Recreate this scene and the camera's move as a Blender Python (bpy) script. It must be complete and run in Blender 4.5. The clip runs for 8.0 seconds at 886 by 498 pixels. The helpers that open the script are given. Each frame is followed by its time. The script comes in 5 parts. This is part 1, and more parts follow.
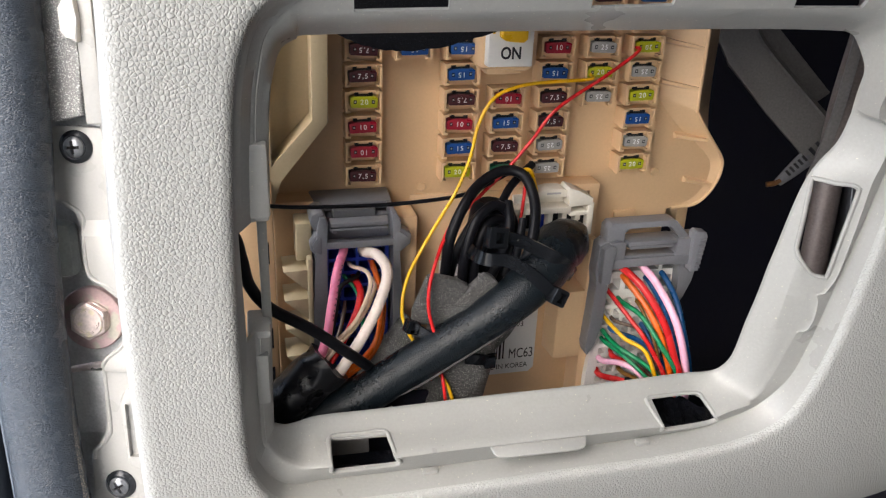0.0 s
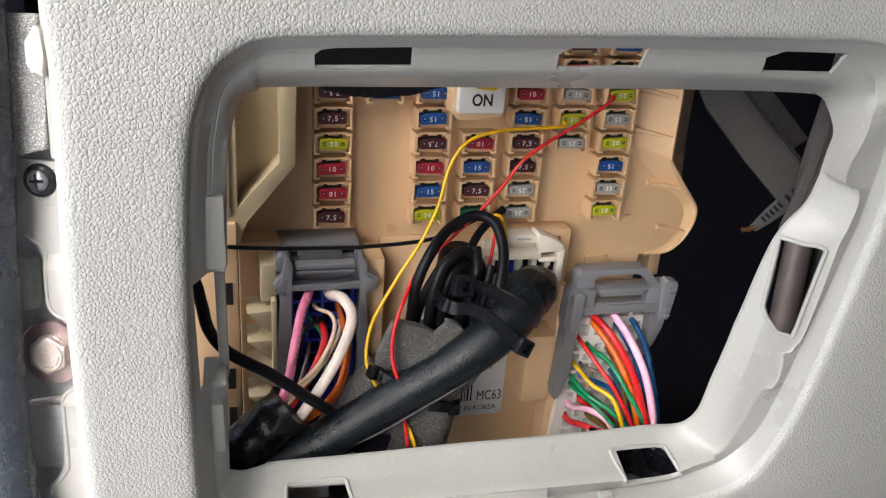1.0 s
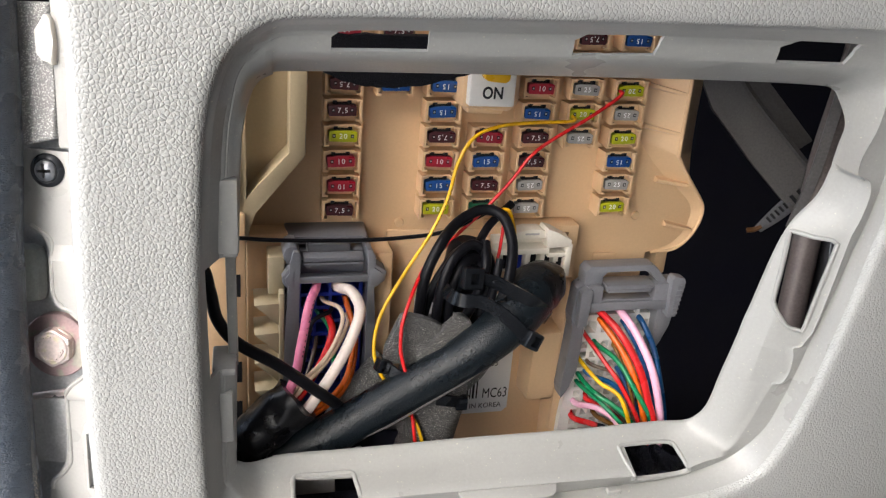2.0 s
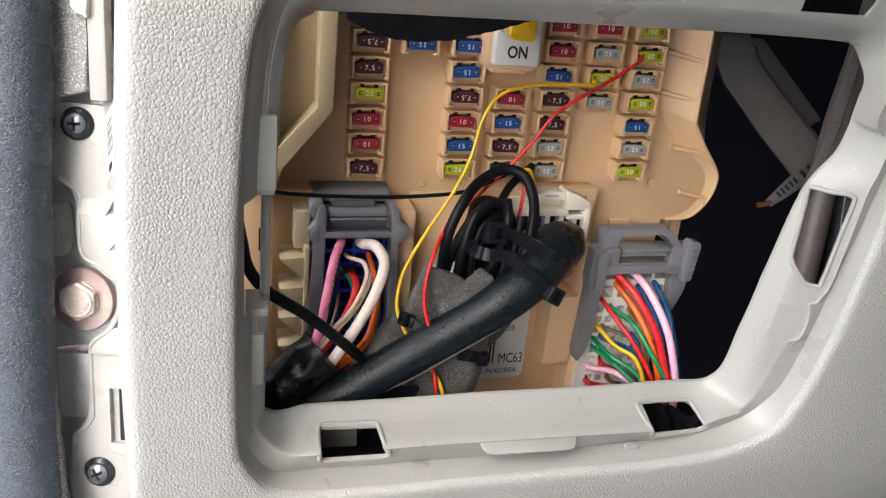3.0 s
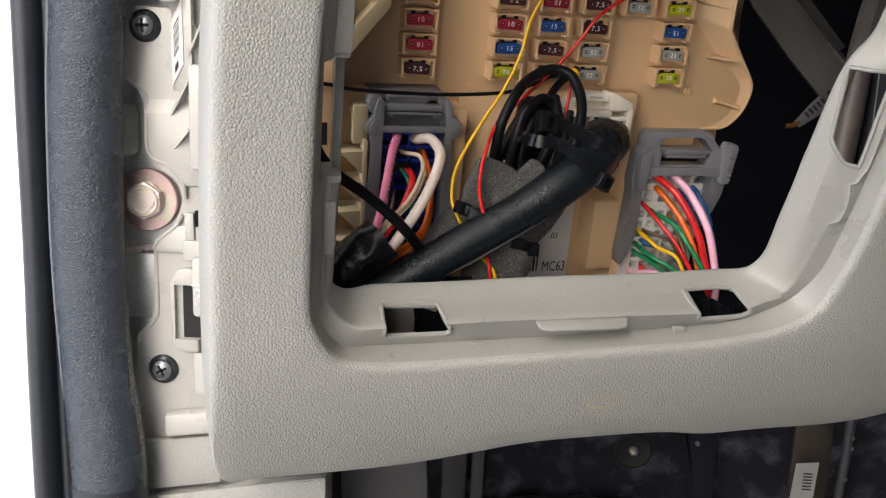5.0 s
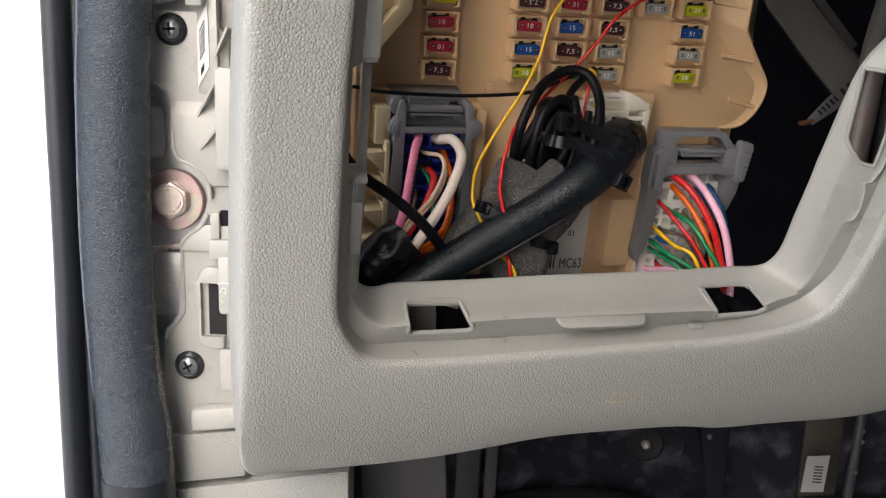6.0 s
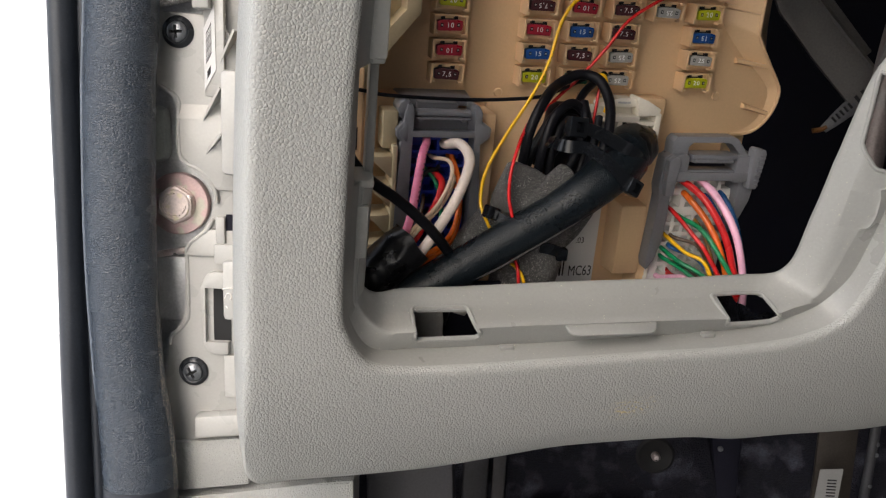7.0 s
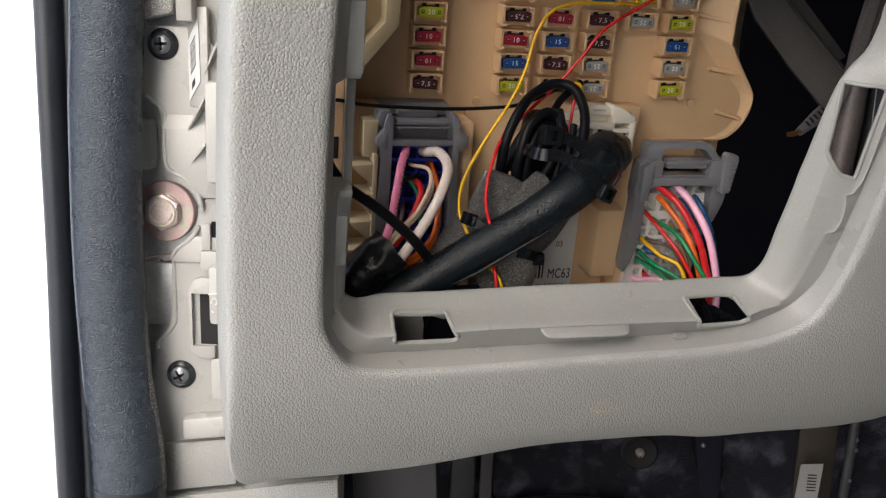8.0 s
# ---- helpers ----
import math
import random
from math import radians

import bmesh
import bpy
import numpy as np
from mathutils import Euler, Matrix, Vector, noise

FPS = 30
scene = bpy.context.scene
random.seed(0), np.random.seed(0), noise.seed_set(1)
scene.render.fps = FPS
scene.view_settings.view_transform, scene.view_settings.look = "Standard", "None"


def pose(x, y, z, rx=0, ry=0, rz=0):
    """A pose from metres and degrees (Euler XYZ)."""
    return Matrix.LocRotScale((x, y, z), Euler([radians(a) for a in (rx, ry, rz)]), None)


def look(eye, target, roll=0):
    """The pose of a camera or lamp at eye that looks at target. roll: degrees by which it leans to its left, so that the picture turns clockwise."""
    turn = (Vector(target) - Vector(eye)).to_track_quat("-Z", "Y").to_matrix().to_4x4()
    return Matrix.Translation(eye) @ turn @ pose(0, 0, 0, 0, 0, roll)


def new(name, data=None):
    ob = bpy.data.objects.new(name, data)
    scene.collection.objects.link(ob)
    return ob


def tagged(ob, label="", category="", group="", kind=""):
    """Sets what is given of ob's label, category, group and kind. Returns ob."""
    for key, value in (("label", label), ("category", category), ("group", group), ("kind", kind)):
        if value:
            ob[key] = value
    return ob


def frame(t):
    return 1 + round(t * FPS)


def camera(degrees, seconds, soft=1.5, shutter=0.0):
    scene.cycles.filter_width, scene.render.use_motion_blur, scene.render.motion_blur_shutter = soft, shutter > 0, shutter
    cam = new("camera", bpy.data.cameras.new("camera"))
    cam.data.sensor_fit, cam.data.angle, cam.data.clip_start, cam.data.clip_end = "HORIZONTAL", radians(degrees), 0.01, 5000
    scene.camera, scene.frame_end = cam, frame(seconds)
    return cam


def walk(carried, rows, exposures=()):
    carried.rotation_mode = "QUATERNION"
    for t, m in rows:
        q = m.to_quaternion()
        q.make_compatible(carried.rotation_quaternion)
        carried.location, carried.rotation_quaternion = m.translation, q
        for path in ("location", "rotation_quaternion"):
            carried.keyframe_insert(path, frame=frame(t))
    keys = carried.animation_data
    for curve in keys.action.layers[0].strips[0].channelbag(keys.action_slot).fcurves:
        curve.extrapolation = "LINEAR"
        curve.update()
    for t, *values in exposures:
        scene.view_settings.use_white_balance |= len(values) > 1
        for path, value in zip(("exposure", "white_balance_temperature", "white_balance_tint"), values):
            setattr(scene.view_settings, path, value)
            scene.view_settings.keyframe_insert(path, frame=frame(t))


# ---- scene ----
from mathutils.bvhtree import BVHTree

cam = camera(55.42, 8.0, 1.25)
EXPOSURES = [(0.0, 1.37, 6380, 10), (1.0, 1.47, 6380, 10), (2.5, 1.47, 6400, 10), (3.0, 1.45, 6400, 10), (3.5, 1.22, 6500, 10), (4.0, 1.03, 6650, 10), (5.5, 0.84, 6700, 10), (6.5, 0.68, 6650, 10), (7.5, 0.65, 6600, 10), (8.0, 0.70, 6600, 10)]
PATH = [
    (0, (0.02218, -0.01859, 0.80174), (0.00502, 0.27168, 0.72793), -0.36),
    (0.5, (0.02350, -0.01492, 0.80549), (0.00743, 0.27534, 0.73139), 0.72),
    (1, (0.03110, -0.01182, 0.81434), (0.01689, 0.27947, 0.74400), 1.44),
    (1.2, (0.02936, -0.01181, 0.81049), (0.01646, 0.27987, 0.74148), 1.50),
    (2.3, (0.02485, -0.01411, 0.80328), (0.01264, 0.27855, 0.73849), 2.16),
    (2.5, (0.02380, -0.01602, 0.79908), (0.01214, 0.27680, 0.73488), 2.38),
    (3, (0.01476, -0.02280, 0.78670), (0.00526, 0.27062, 0.72493), 2.63),
    (3.1, (0.00960, -0.02769, 0.76868), (0.00122, 0.26715, 0.71393), 2.29),
    (3.2, (0.00737, -0.03410, 0.75441), (-0.00252, 0.26025, 0.69732), 2.70),
    (3.3, (0.00196, -0.03815, 0.74866), (-0.00682, 0.25660, 0.69347), 2.54),
    (3.4, (-0.00551, -0.04436, 0.75610), (-0.01151, 0.24974, 0.69722), 2.78),
    (3.5, (-0.00431, -0.04269, 0.74512), (-0.01338, 0.25245, 0.69214), 2.68),
    (3.6, (-0.00520, -0.04178, 0.74355), (-0.01359, 0.25255, 0.68613), 2.79),
    (3.8, (-0.00480, -0.04315, 0.74209), (-0.01481, 0.25126, 0.68535), 2.80),
    (4, (-0.00202, -0.03618, 0.73608), (-0.01185, 0.25918, 0.68447), 2.82),
    (4.2, (-0.00062, -0.03937, 0.73970), (-0.01195, 0.25544, 0.68530), 2.49),
    (5.3, (-0.00516, -0.04809, 0.74320), (-0.01502, 0.24599, 0.68474), 1.79),
    (5.5, (-0.00647, -0.04969, 0.74516), (-0.01624, 0.24418, 0.68559), 1.87),
    (6, (-0.00981, -0.05314, 0.74493), (-0.02175, 0.24058, 0.68501), 1.68),
    (6.5, (-0.01115, -0.05232, 0.74270), (-0.02594, 0.24165, 0.68470), 1.70),
    (7, (-0.00927, -0.04879, 0.74202), (-0.02460, 0.24548, 0.68572), 1.86),
    (7.5, (-0.00609, -0.04825, 0.74093), (-0.02125, 0.24616, 0.68533), 1.88),
    (8, (-0.00216, -0.05714, 0.74793), (-0.01598, 0.23693, 0.69025), 1.59),
]
walk(cam, [(t, look(eye, target, roll)) for t, eye, target, roll in PATH], EXPOSURES)

# ---- sky and light ----
world = bpy.data.worlds.new("world")
scene.world = world
world.use_nodes = True
wn, wl = world.node_tree.nodes, world.node_tree.links
sky = wn.new("ShaderNodeTexSky")
sky.sky_type, sky.sun_disc = "NISHITA", False
sky.sun_elevation, sky.sun_rotation = radians(40), radians(-158)
sky.air_density, sky.dust_density, sky.ozone_density = 1.0, 3.0, 1.0
wl.new(sky.outputs[0], wn["Background"].inputs[0])
wn["Background"].inputs[1].default_value = 0.15

sun = new("sun", bpy.data.lights.new("sun", "SUN"))
sun.data.energy, sun.data.angle, sun.data.color = 2.5, radians(98), (1.0, 0.995, 0.985)
sun.matrix_world = look((-1.3, -2.9, 3.4), (0, 0.25, 0.7))

# ---- materials ----


def material(name, colour, rough=0.5, metal=0.0, **more):
    """A principled material with two scales of tone variation and an optional relief.
    vary: strength of the tone variation; coarse, fine: its scales per metre; grain: leather grain scale; relief: bump height in metres;
    speck: scale of fine rough relief; coat: clear coat."""
    m = bpy.data.materials.new(name)
    m.use_nodes = True
    n, l = m.node_tree.nodes, m.node_tree.links
    p = n["Principled BSDF"]
    p.inputs["Roughness"].default_value, p.inputs["Metallic"].default_value = rough, metal
    if more.get("coat"):
        p.inputs["Coat Weight"].default_value, p.inputs["Coat Roughness"].default_value = more["coat"], 0.15
    if "spec" in more:
        p.inputs["Specular IOR Level"].default_value = more["spec"]
    if more.get("sheen"):
        p.inputs["Sheen Weight"].default_value = more["sheen"]
    at = n.new("ShaderNodeTexCoord")
    big, small = n.new("ShaderNodeTexNoise"), n.new("ShaderNodeTexNoise")
    big.inputs["Scale"].default_value, small.inputs["Scale"].default_value = more.get("coarse", 35), more.get("fine", 900)
    big.inputs["Detail"].default_value = small.inputs["Detail"].default_value = 4
    vary = more.get("vary", 0.12)
    mix = n.new("ShaderNodeMath")
    mix.operation = "ADD"
    l.new(at.outputs["Object"], big.inputs["Vector"]), l.new(at.outputs["Object"], small.inputs["Vector"])
    l.new(big.outputs[0], mix.inputs[0]), l.new(small.outputs[0], mix.inputs[1])
    ramp = n.new("ShaderNodeMapRange")
    ramp.inputs["From Min"].default_value, ramp.inputs["From Max"].default_value = 0.6, 1.4
    ramp.inputs["To Min"].default_value, ramp.inputs["To Max"].default_value = 1 - vary, 1 + vary
    l.new(mix.outputs[0], ramp.inputs["Value"])
    tint = n.new("ShaderNodeVectorMath")
    tint.operation = "SCALE"
    tint.inputs[0].default_value = colour
    if more.get("second"):
        blend = n.new("ShaderNodeMix")
        blend.data_type = "RGBA"
        patch = n.new("ShaderNodeTexNoise")
        patch.inputs["Scale"].default_value, patch.inputs["Detail"].default_value = more.get("patch", 120), 6
        cut = n.new("ShaderNodeMapRange")
        lo, hi = more.get("cut", (0.5, 0.62))
        cut.inputs["From Min"].default_value, cut.inputs["From Max"].default_value = lo, hi
        l.new(at.outputs["Object"], patch.inputs["Vector"]), l.new(patch.outputs[0], cut.inputs["Value"])
        l.new(cut.outputs[0], blend.inputs["Factor"])
        blend.inputs["A"].default_value, blend.inputs["B"].default_value = (*colour, 1), (*more["second"], 1)
        l.new(blend.outputs["Result"], tint.inputs[0])
    l.new(ramp.outputs[0], tint.inputs["Scale"]), l.new(tint.outputs[0], p.inputs["Base Color"])
    wear = n.new("ShaderNodeMapRange")
    wear.inputs["From Min"].default_value, wear.inputs["From Max"].default_value = 0.3, 0.7
    wear.inputs["To Min"].default_value, wear.inputs["To Max"].default_value = max(0.04, rough - 0.08), min(1, rough + 0.08)
    l.new(big.outputs[0], wear.inputs["Value"]), l.new(wear.outputs[0], p.inputs["Roughness"])
    bump = n.new("ShaderNodeBump")
    bump.inputs["Strength"].default_value = more.get("strength", 1.0)
    bump.inputs["Distance"].default_value = more.get("relief", 0.00004)
    l.new(bump.outputs[0], p.inputs["Normal"])
    if more.get("grain"):
        warp = n.new("ShaderNodeTexNoise")
        warp.inputs["Scale"].default_value, warp.inputs["Detail"].default_value = more["grain"] * 0.7, 1
        l.new(at.outputs["Object"], warp.inputs["Vector"])
        push = n.new("ShaderNodeVectorMath")
        push.operation = "MULTIPLY_ADD"
        push.inputs[1].default_value = (more.get("swirl", 0.7) / more["grain"],) * 3
        long = n.new("ShaderNodeVectorMath")
        long.operation = "MULTIPLY"
        long.inputs[1].default_value = (1.0, more.get("long", 0.72), 1.0)
        l.new(at.outputs["Object"], long.inputs[0])
        l.new(warp.outputs["Color"], push.inputs[0]), l.new(long.outputs[0], push.inputs[2])
        cells = n.new("ShaderNodeTexVoronoi")
        cells.feature = "SMOOTH_F1"
        cells.inputs["Smoothness"].default_value = more.get("smooth", 0.12)
        cells.inputs["Scale"].default_value = more["grain"]
        l.new(push.outputs[0], cells.inputs["Vector"])
        square = n.new("ShaderNodeMath")
        square.operation = "POWER"
        square.inputs[1].default_value = 2.0
        l.new(cells.outputs["Distance"], square.inputs[0])
        dome = n.new("ShaderNodeMath")
        dome.operation = "MULTIPLY"
        dome.inputs[1].default_value = -1.3
        l.new(square.outputs[0], dome.inputs[0])
        crease = n.new("ShaderNodeTexVoronoi")
        crease.feature = "DISTANCE_TO_EDGE"
        crease.inputs["Scale"].default_value = more["grain"]
        l.new(push.outputs[0], crease.inputs["Vector"])
        plateau = n.new("ShaderNodeMapRange")
        plateau.interpolation_type = "SMOOTHSTEP"
        plateau.inputs["From Max"].default_value = 0.28
        plateau.inputs["To Max"].default_value = 0.85
        l.new(crease.outputs["Distance"], plateau.inputs["Value"])
        height = n.new("ShaderNodeMath")
        l.new(dome.outputs[0], height.inputs[0]), l.new(plateau.outputs[0], height.inputs[1])
        dome = height
        dots = n.new("ShaderNodeMath")
        dots.operation = "MULTIPLY_ADD"
        dots.inputs[1].default_value = 0.12
        l.new(small.outputs[0], dots.inputs[0]), l.new(dome.outputs[0], dots.inputs[2])
        l.new(dots.outputs[0], bump.inputs["Height"])
    elif more.get("speck"):
        rough_tex = n.new("ShaderNodeTexNoise")
        rough_tex.inputs["Scale"].default_value, rough_tex.inputs["Detail"].default_value = more["speck"], 5
        l.new(at.outputs["Object"], rough_tex.inputs["Vector"]), l.new(rough_tex.outputs[0], bump.inputs["Height"])
    else:
        l.new(small.outputs[0], bump.inputs["Height"])
    return m


GRAINED = material("grained_trim", (0.368, 0.370, 0.354), 0.36, grain=880, relief=0.00012, swirl=0.35, smooth=0.1, long=0.9, vary=0.05, coarse=14)


def stain(m, where, size, colour):
    """A yellowish powdery smudge rubbed into a grained surface, round one place of the part's own space."""
    n, l = m.node_tree.nodes, m.node_tree.links
    p = n["Principled BSDF"]
    at = n.new("ShaderNodeTexCoord")
    squash, far = n.new("ShaderNodeMapping"), n.new("ShaderNodeVectorMath")
    squash.vector_type = "TEXTURE"
    squash.inputs["Location"].default_value, squash.inputs["Scale"].default_value = where, size
    squash.inputs["Rotation"].default_value = (0, 0, radians(18))
    far.operation = "LENGTH"
    fade, spots, cut = n.new("ShaderNodeMapRange"), n.new("ShaderNodeTexNoise"), n.new("ShaderNodeMapRange")
    fade.inputs["To Min"].default_value, fade.inputs["To Max"].default_value = 1.0, 0.0
    spots.inputs["Scale"].default_value, spots.inputs["Detail"].default_value = 700, 4
    cut.inputs["From Min"].default_value, cut.inputs["From Max"].default_value = 0.52, 0.66
    both, mix = n.new("ShaderNodeMath"), n.new("ShaderNodeMix")
    both.operation, mix.data_type = "MULTIPLY", "RGBA"
    l.new(at.outputs["Object"], squash.inputs[0]), l.new(squash.outputs[0], far.inputs[0]), l.new(far.outputs["Value"], fade.inputs["Value"])
    l.new(at.outputs["Object"], spots.inputs["Vector"]), l.new(spots.outputs[0], cut.inputs["Value"])
    l.new(fade.outputs[0], both.inputs[0]), l.new(cut.outputs[0], both.inputs[1]), l.new(both.outputs[0], mix.inputs["Factor"])
    old = p.inputs["Base Color"].links[0].from_socket
    l.new(old, mix.inputs["A"])
    mix.inputs["B"].default_value = (*colour, 1)
    l.new(mix.outputs["Result"], p.inputs["Base Color"])


stain(GRAINED, (0.0658, -0.0325, 0.009), (0.014, 0.008, 0.02), (0.66, 0.53, 0.24))
SMOOTH = material("smooth_trim", (0.312, 0.312, 0.297), 0.33, vary=0.07, coarse=30, second=(0.62, 0.56, 0.44), patch=1300, cut=(0.69, 0.73))
PILLAR = material("pillar_plastic", (0.42, 0.415, 0.398), 0.30, vary=0.06)
SEAL = material("seal_rubber", (0.034, 0.045, 0.062), 0.27, grain=760, long=2.2, swirl=1.3, smooth=0.05, relief=0.00013, vary=0.16, coarse=60, second=(0.16, 0.155, 0.14), patch=2300, cut=(0.70, 0.75))
SEAL_LIP = material("seal_lip_rubber", (0.020, 0.024, 0.032), 0.40, vary=0.3, speck=900, second=(0.15, 0.14, 0.12), patch=2400, cut=(0.70, 0.75))
SEAL_EDGE = material("pale_seal_edge", (0.10, 0.12, 0.15), 0.5, vary=0.3, coarse=60)
FELT = material("seal_flock", (0.030, 0.036, 0.046), 0.95, vary=0.5, speck=2600, relief=0.0004, second=(0.34, 0.30, 0.23), patch=2400, cut=(0.54, 0.62))
SHEET = material("body_sheet_metal", (0.50, 0.50, 0.50), 0.36, 0.35, vary=0.25, coarse=80)
ZINC = material("yellow_zinc", (0.50, 0.36, 0.35), 0.42, 0.7, vary=0.15, coarse=120, second=(0.46, 0.43, 0.36), patch=160)
STEEL = material("bright_zinc", (0.80, 0.70, 0.67), 0.34, 0.75, vary=0.12, coarse=200, second=(0.72, 0.60, 0.56), patch=240)
CROWN = material("stamped_bolt_head", (0.72, 0.61, 0.57), 0.42, 0.4, vary=0.2, coarse=260, speck=500, relief=0.0002, second=(0.66, 0.58, 0.44), patch=300)
BLACK_STEEL = material("black_screw_steel", (0.034, 0.037, 0.043), 0.30, 0.4, vary=0.3)
PRIMER = material("grey_green_primer", (0.34, 0.36, 0.34), 0.34, 0.2, vary=0.2, coarse=120)
SCREW_HEAD = material("worn_screw_steel", (0.27, 0.28, 0.30), 0.36, 0.75, vary=0.3, coarse=300)
# white sleeve and orange end, both darkened to carry the cavity's shade
SLEEVE = material("shaded_sleeve", (0.12, 0.12, 0.13), 0.6, vary=0.2)
SHADED_ORANGE = material("shaded_orange", (0.14, 0.055, 0.012), 0.5, vary=0.2)
DARK_PIPE = material("dark_pipe", (0.045, 0.045, 0.052), 0.45, vary=0.4, coarse=60)
DARK_GREY = material("dark_grey_moulding", (0.060, 0.058, 0.064), 0.6, vary=0.25)
# black that paints the shade in recesses and slots; also the black cup
DARK_HOLE = material("recess_shade_black", (0.004, 0.004, 0.005), 0.7, vary=0.2)
FOAM_SILVER = material("silver_foam", (0.42, 0.415, 0.41), 0.45, vary=0.35, fine=2200, speck=1600, relief=0.0016, second=(0.92, 0.91, 0.89), patch=1700, cut=(0.53, 0.62))
FOAM = material("grey_foam", (0.105, 0.103, 0.101), 0.42, vary=0.4, fine=1900, speck=2400, relief=0.0024, second=(0.78, 0.76, 0.73), patch=2700, cut=(0.57, 0.66))
PAD = material("black_felt", (0.010, 0.010, 0.013), 1.0, spec=0.15, vary=0.5, fine=2400, speck=2600, relief=0.0008, second=(0.06, 0.06, 0.075), patch=2600, cut=(0.62, 0.7))
BEIGE = material("beige_plastic", (0.70, 0.475, 0.275), 0.42, vary=0.05, coarse=25)
CREAM = material("cream_plastic", (0.48, 0.395, 0.255), 0.42, vary=0.06, coarse=25)
GREY = material("grey_connector", (0.172, 0.174, 0.190), 0.34, vary=0.1)
BLUE = material("blue_connector", (0.006, 0.024, 0.28), 0.4, vary=0.1)
WHITE = material("white_nylon", (0.76, 0.74, 0.70), 0.42, vary=0.05)
WARM_WHITE = material("warm_white_nylon", (0.72, 0.67, 0.58), 0.42, vary=0.06)
LABEL = material("label_paper", (0.72, 0.72, 0.72), 0.35, vary=0.04)
TAG = material("tag_paper", (0.30, 0.30, 0.30), 0.5, vary=0.1)
INK = material("label_ink", (0.012, 0.012, 0.014), 0.5, vary=0.2)
PRINT = material("white_print", (0.80, 0.80, 0.80), 0.5, vary=0.03)
VINYL = material("black_vinyl_tube", (0.006, 0.009, 0.012), 0.30, spec=0.27, grain=1200, long=0.7, swirl=1.0, relief=0.00005, vary=0.3, coarse=70, second=(0.10, 0.095, 0.085), patch=2300, cut=(0.72, 0.76))
TAPE = material("black_tape", (0.005, 0.005, 0.006), 0.32, spec=0.22, vary=0.4, coarse=160, speck=220, relief=0.0004)
CABLE = material("black_cable", (0.006, 0.006, 0.008), 0.36, spec=0.18, vary=0.3)
NYLON = material("black_tie_nylon", (0.006, 0.007, 0.009), 0.22, spec=0.3, vary=0.3)
TERMINAL = material("fuse_terminal", (0.40, 0.39, 0.38), 0.45, 0.1, vary=0.2)
FILM = material("black_plastic_film", (0.012, 0.013, 0.018), 0.18, vary=0.3, speck=90, relief=0.004)
# near-black that paints in the cavity's shade; also serves parts that are black
DARK = material("shade_and_black_parts", (0.006, 0.006, 0.014), 0.8, spec=0.3, vary=0.5, coarse=20)
CARPET = material("footwell_felt", (0.006, 0.006, 0.012), 0.7, spec=0.3, vary=0.6, coarse=30, speck=700, relief=0.0016, second=(0.060, 0.062, 0.085), patch=46, cut=(0.50, 0.72))
HUMP = material("dark_grey_plastic", (0.020, 0.020, 0.024), 0.6, vary=0.25, coarse=40)
STRUT = material("beam_steel", (0.145, 0.138, 0.134), 0.5, 0.3, vary=0.25, coarse=30)
RUST_DARK = material("dark_brown_plate", (0.050, 0.042, 0.036), 0.55, 0.3, vary=0.4, coarse=80)
RUST = material("pipe_brown", (0.15, 0.125, 0.12), 0.5, 0.3, vary=0.3, coarse=60, second=(0.13, 0.12, 0.118), patch=60)
PLATE = material("dull_plate", (0.30, 0.285, 0.265), 0.6, vary=0.15, coarse=60)
# next three: tones of the unseen slabs, chosen for how much light they bounce
UNSEEN_ROOF = material("unseen_roof_pale", (0.52, 0.51, 0.49), 0.9, vary=0.12, coarse=10)
LIGHT_BLOCK = material("light_block_grey", (0.075, 0.073, 0.072), 0.9, vary=0.15, coarse=12)
UNSEEN_FLOOR = material("unseen_floor_grey", (0.09, 0.088, 0.086), 0.95, vary=0.2, coarse=20)
GROUND = material("pale_concrete", (0.62, 0.62, 0.61), 0.9, vary=0.08, coarse=2, fine=60)
# emission paints the overexposed daylight onto the backdrop sheet
GLARE = bpy.data.materials.new("glowing_white_sheet")
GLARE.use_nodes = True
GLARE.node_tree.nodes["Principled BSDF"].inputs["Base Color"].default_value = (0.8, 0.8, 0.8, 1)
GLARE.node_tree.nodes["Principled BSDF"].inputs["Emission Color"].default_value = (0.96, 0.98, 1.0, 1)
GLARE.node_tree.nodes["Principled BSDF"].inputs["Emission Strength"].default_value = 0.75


def wire_pvc(name, colour):
    return material(name, colour, 0.28, vary=0.08, coarse=120)


PVC = {
    "pink": wire_pvc("pink_wire", (0.80, 0.22, 0.36)), "pale_pink": wire_pvc("pale_pink_wire", (0.84, 0.46, 0.62)),
    "white": wire_pvc("white_wire", (0.70, 0.59, 0.52)), "cream": wire_pvc("cream_wire", (0.72, 0.55, 0.40)),
    "red": wire_pvc("red_wire", (0.60, 0.018, 0.020)), "orange": wire_pvc("orange_wire", (0.72, 0.13, 0.010)),
    "blue": wire_pvc("blue_wire", (0.010, 0.085, 0.25)), "green": wire_pvc("green_wire", (0.006, 0.22, 0.085)),
    "yellow": wire_pvc("yellow_wire", (0.80, 0.46, 0.010)), "brown": wire_pvc("brown_wire", (0.10, 0.065, 0.045)),
    "black": CABLE, "bronze": wire_pvc("bronze_wire", (0.22, 0.11, 0.02)),
}
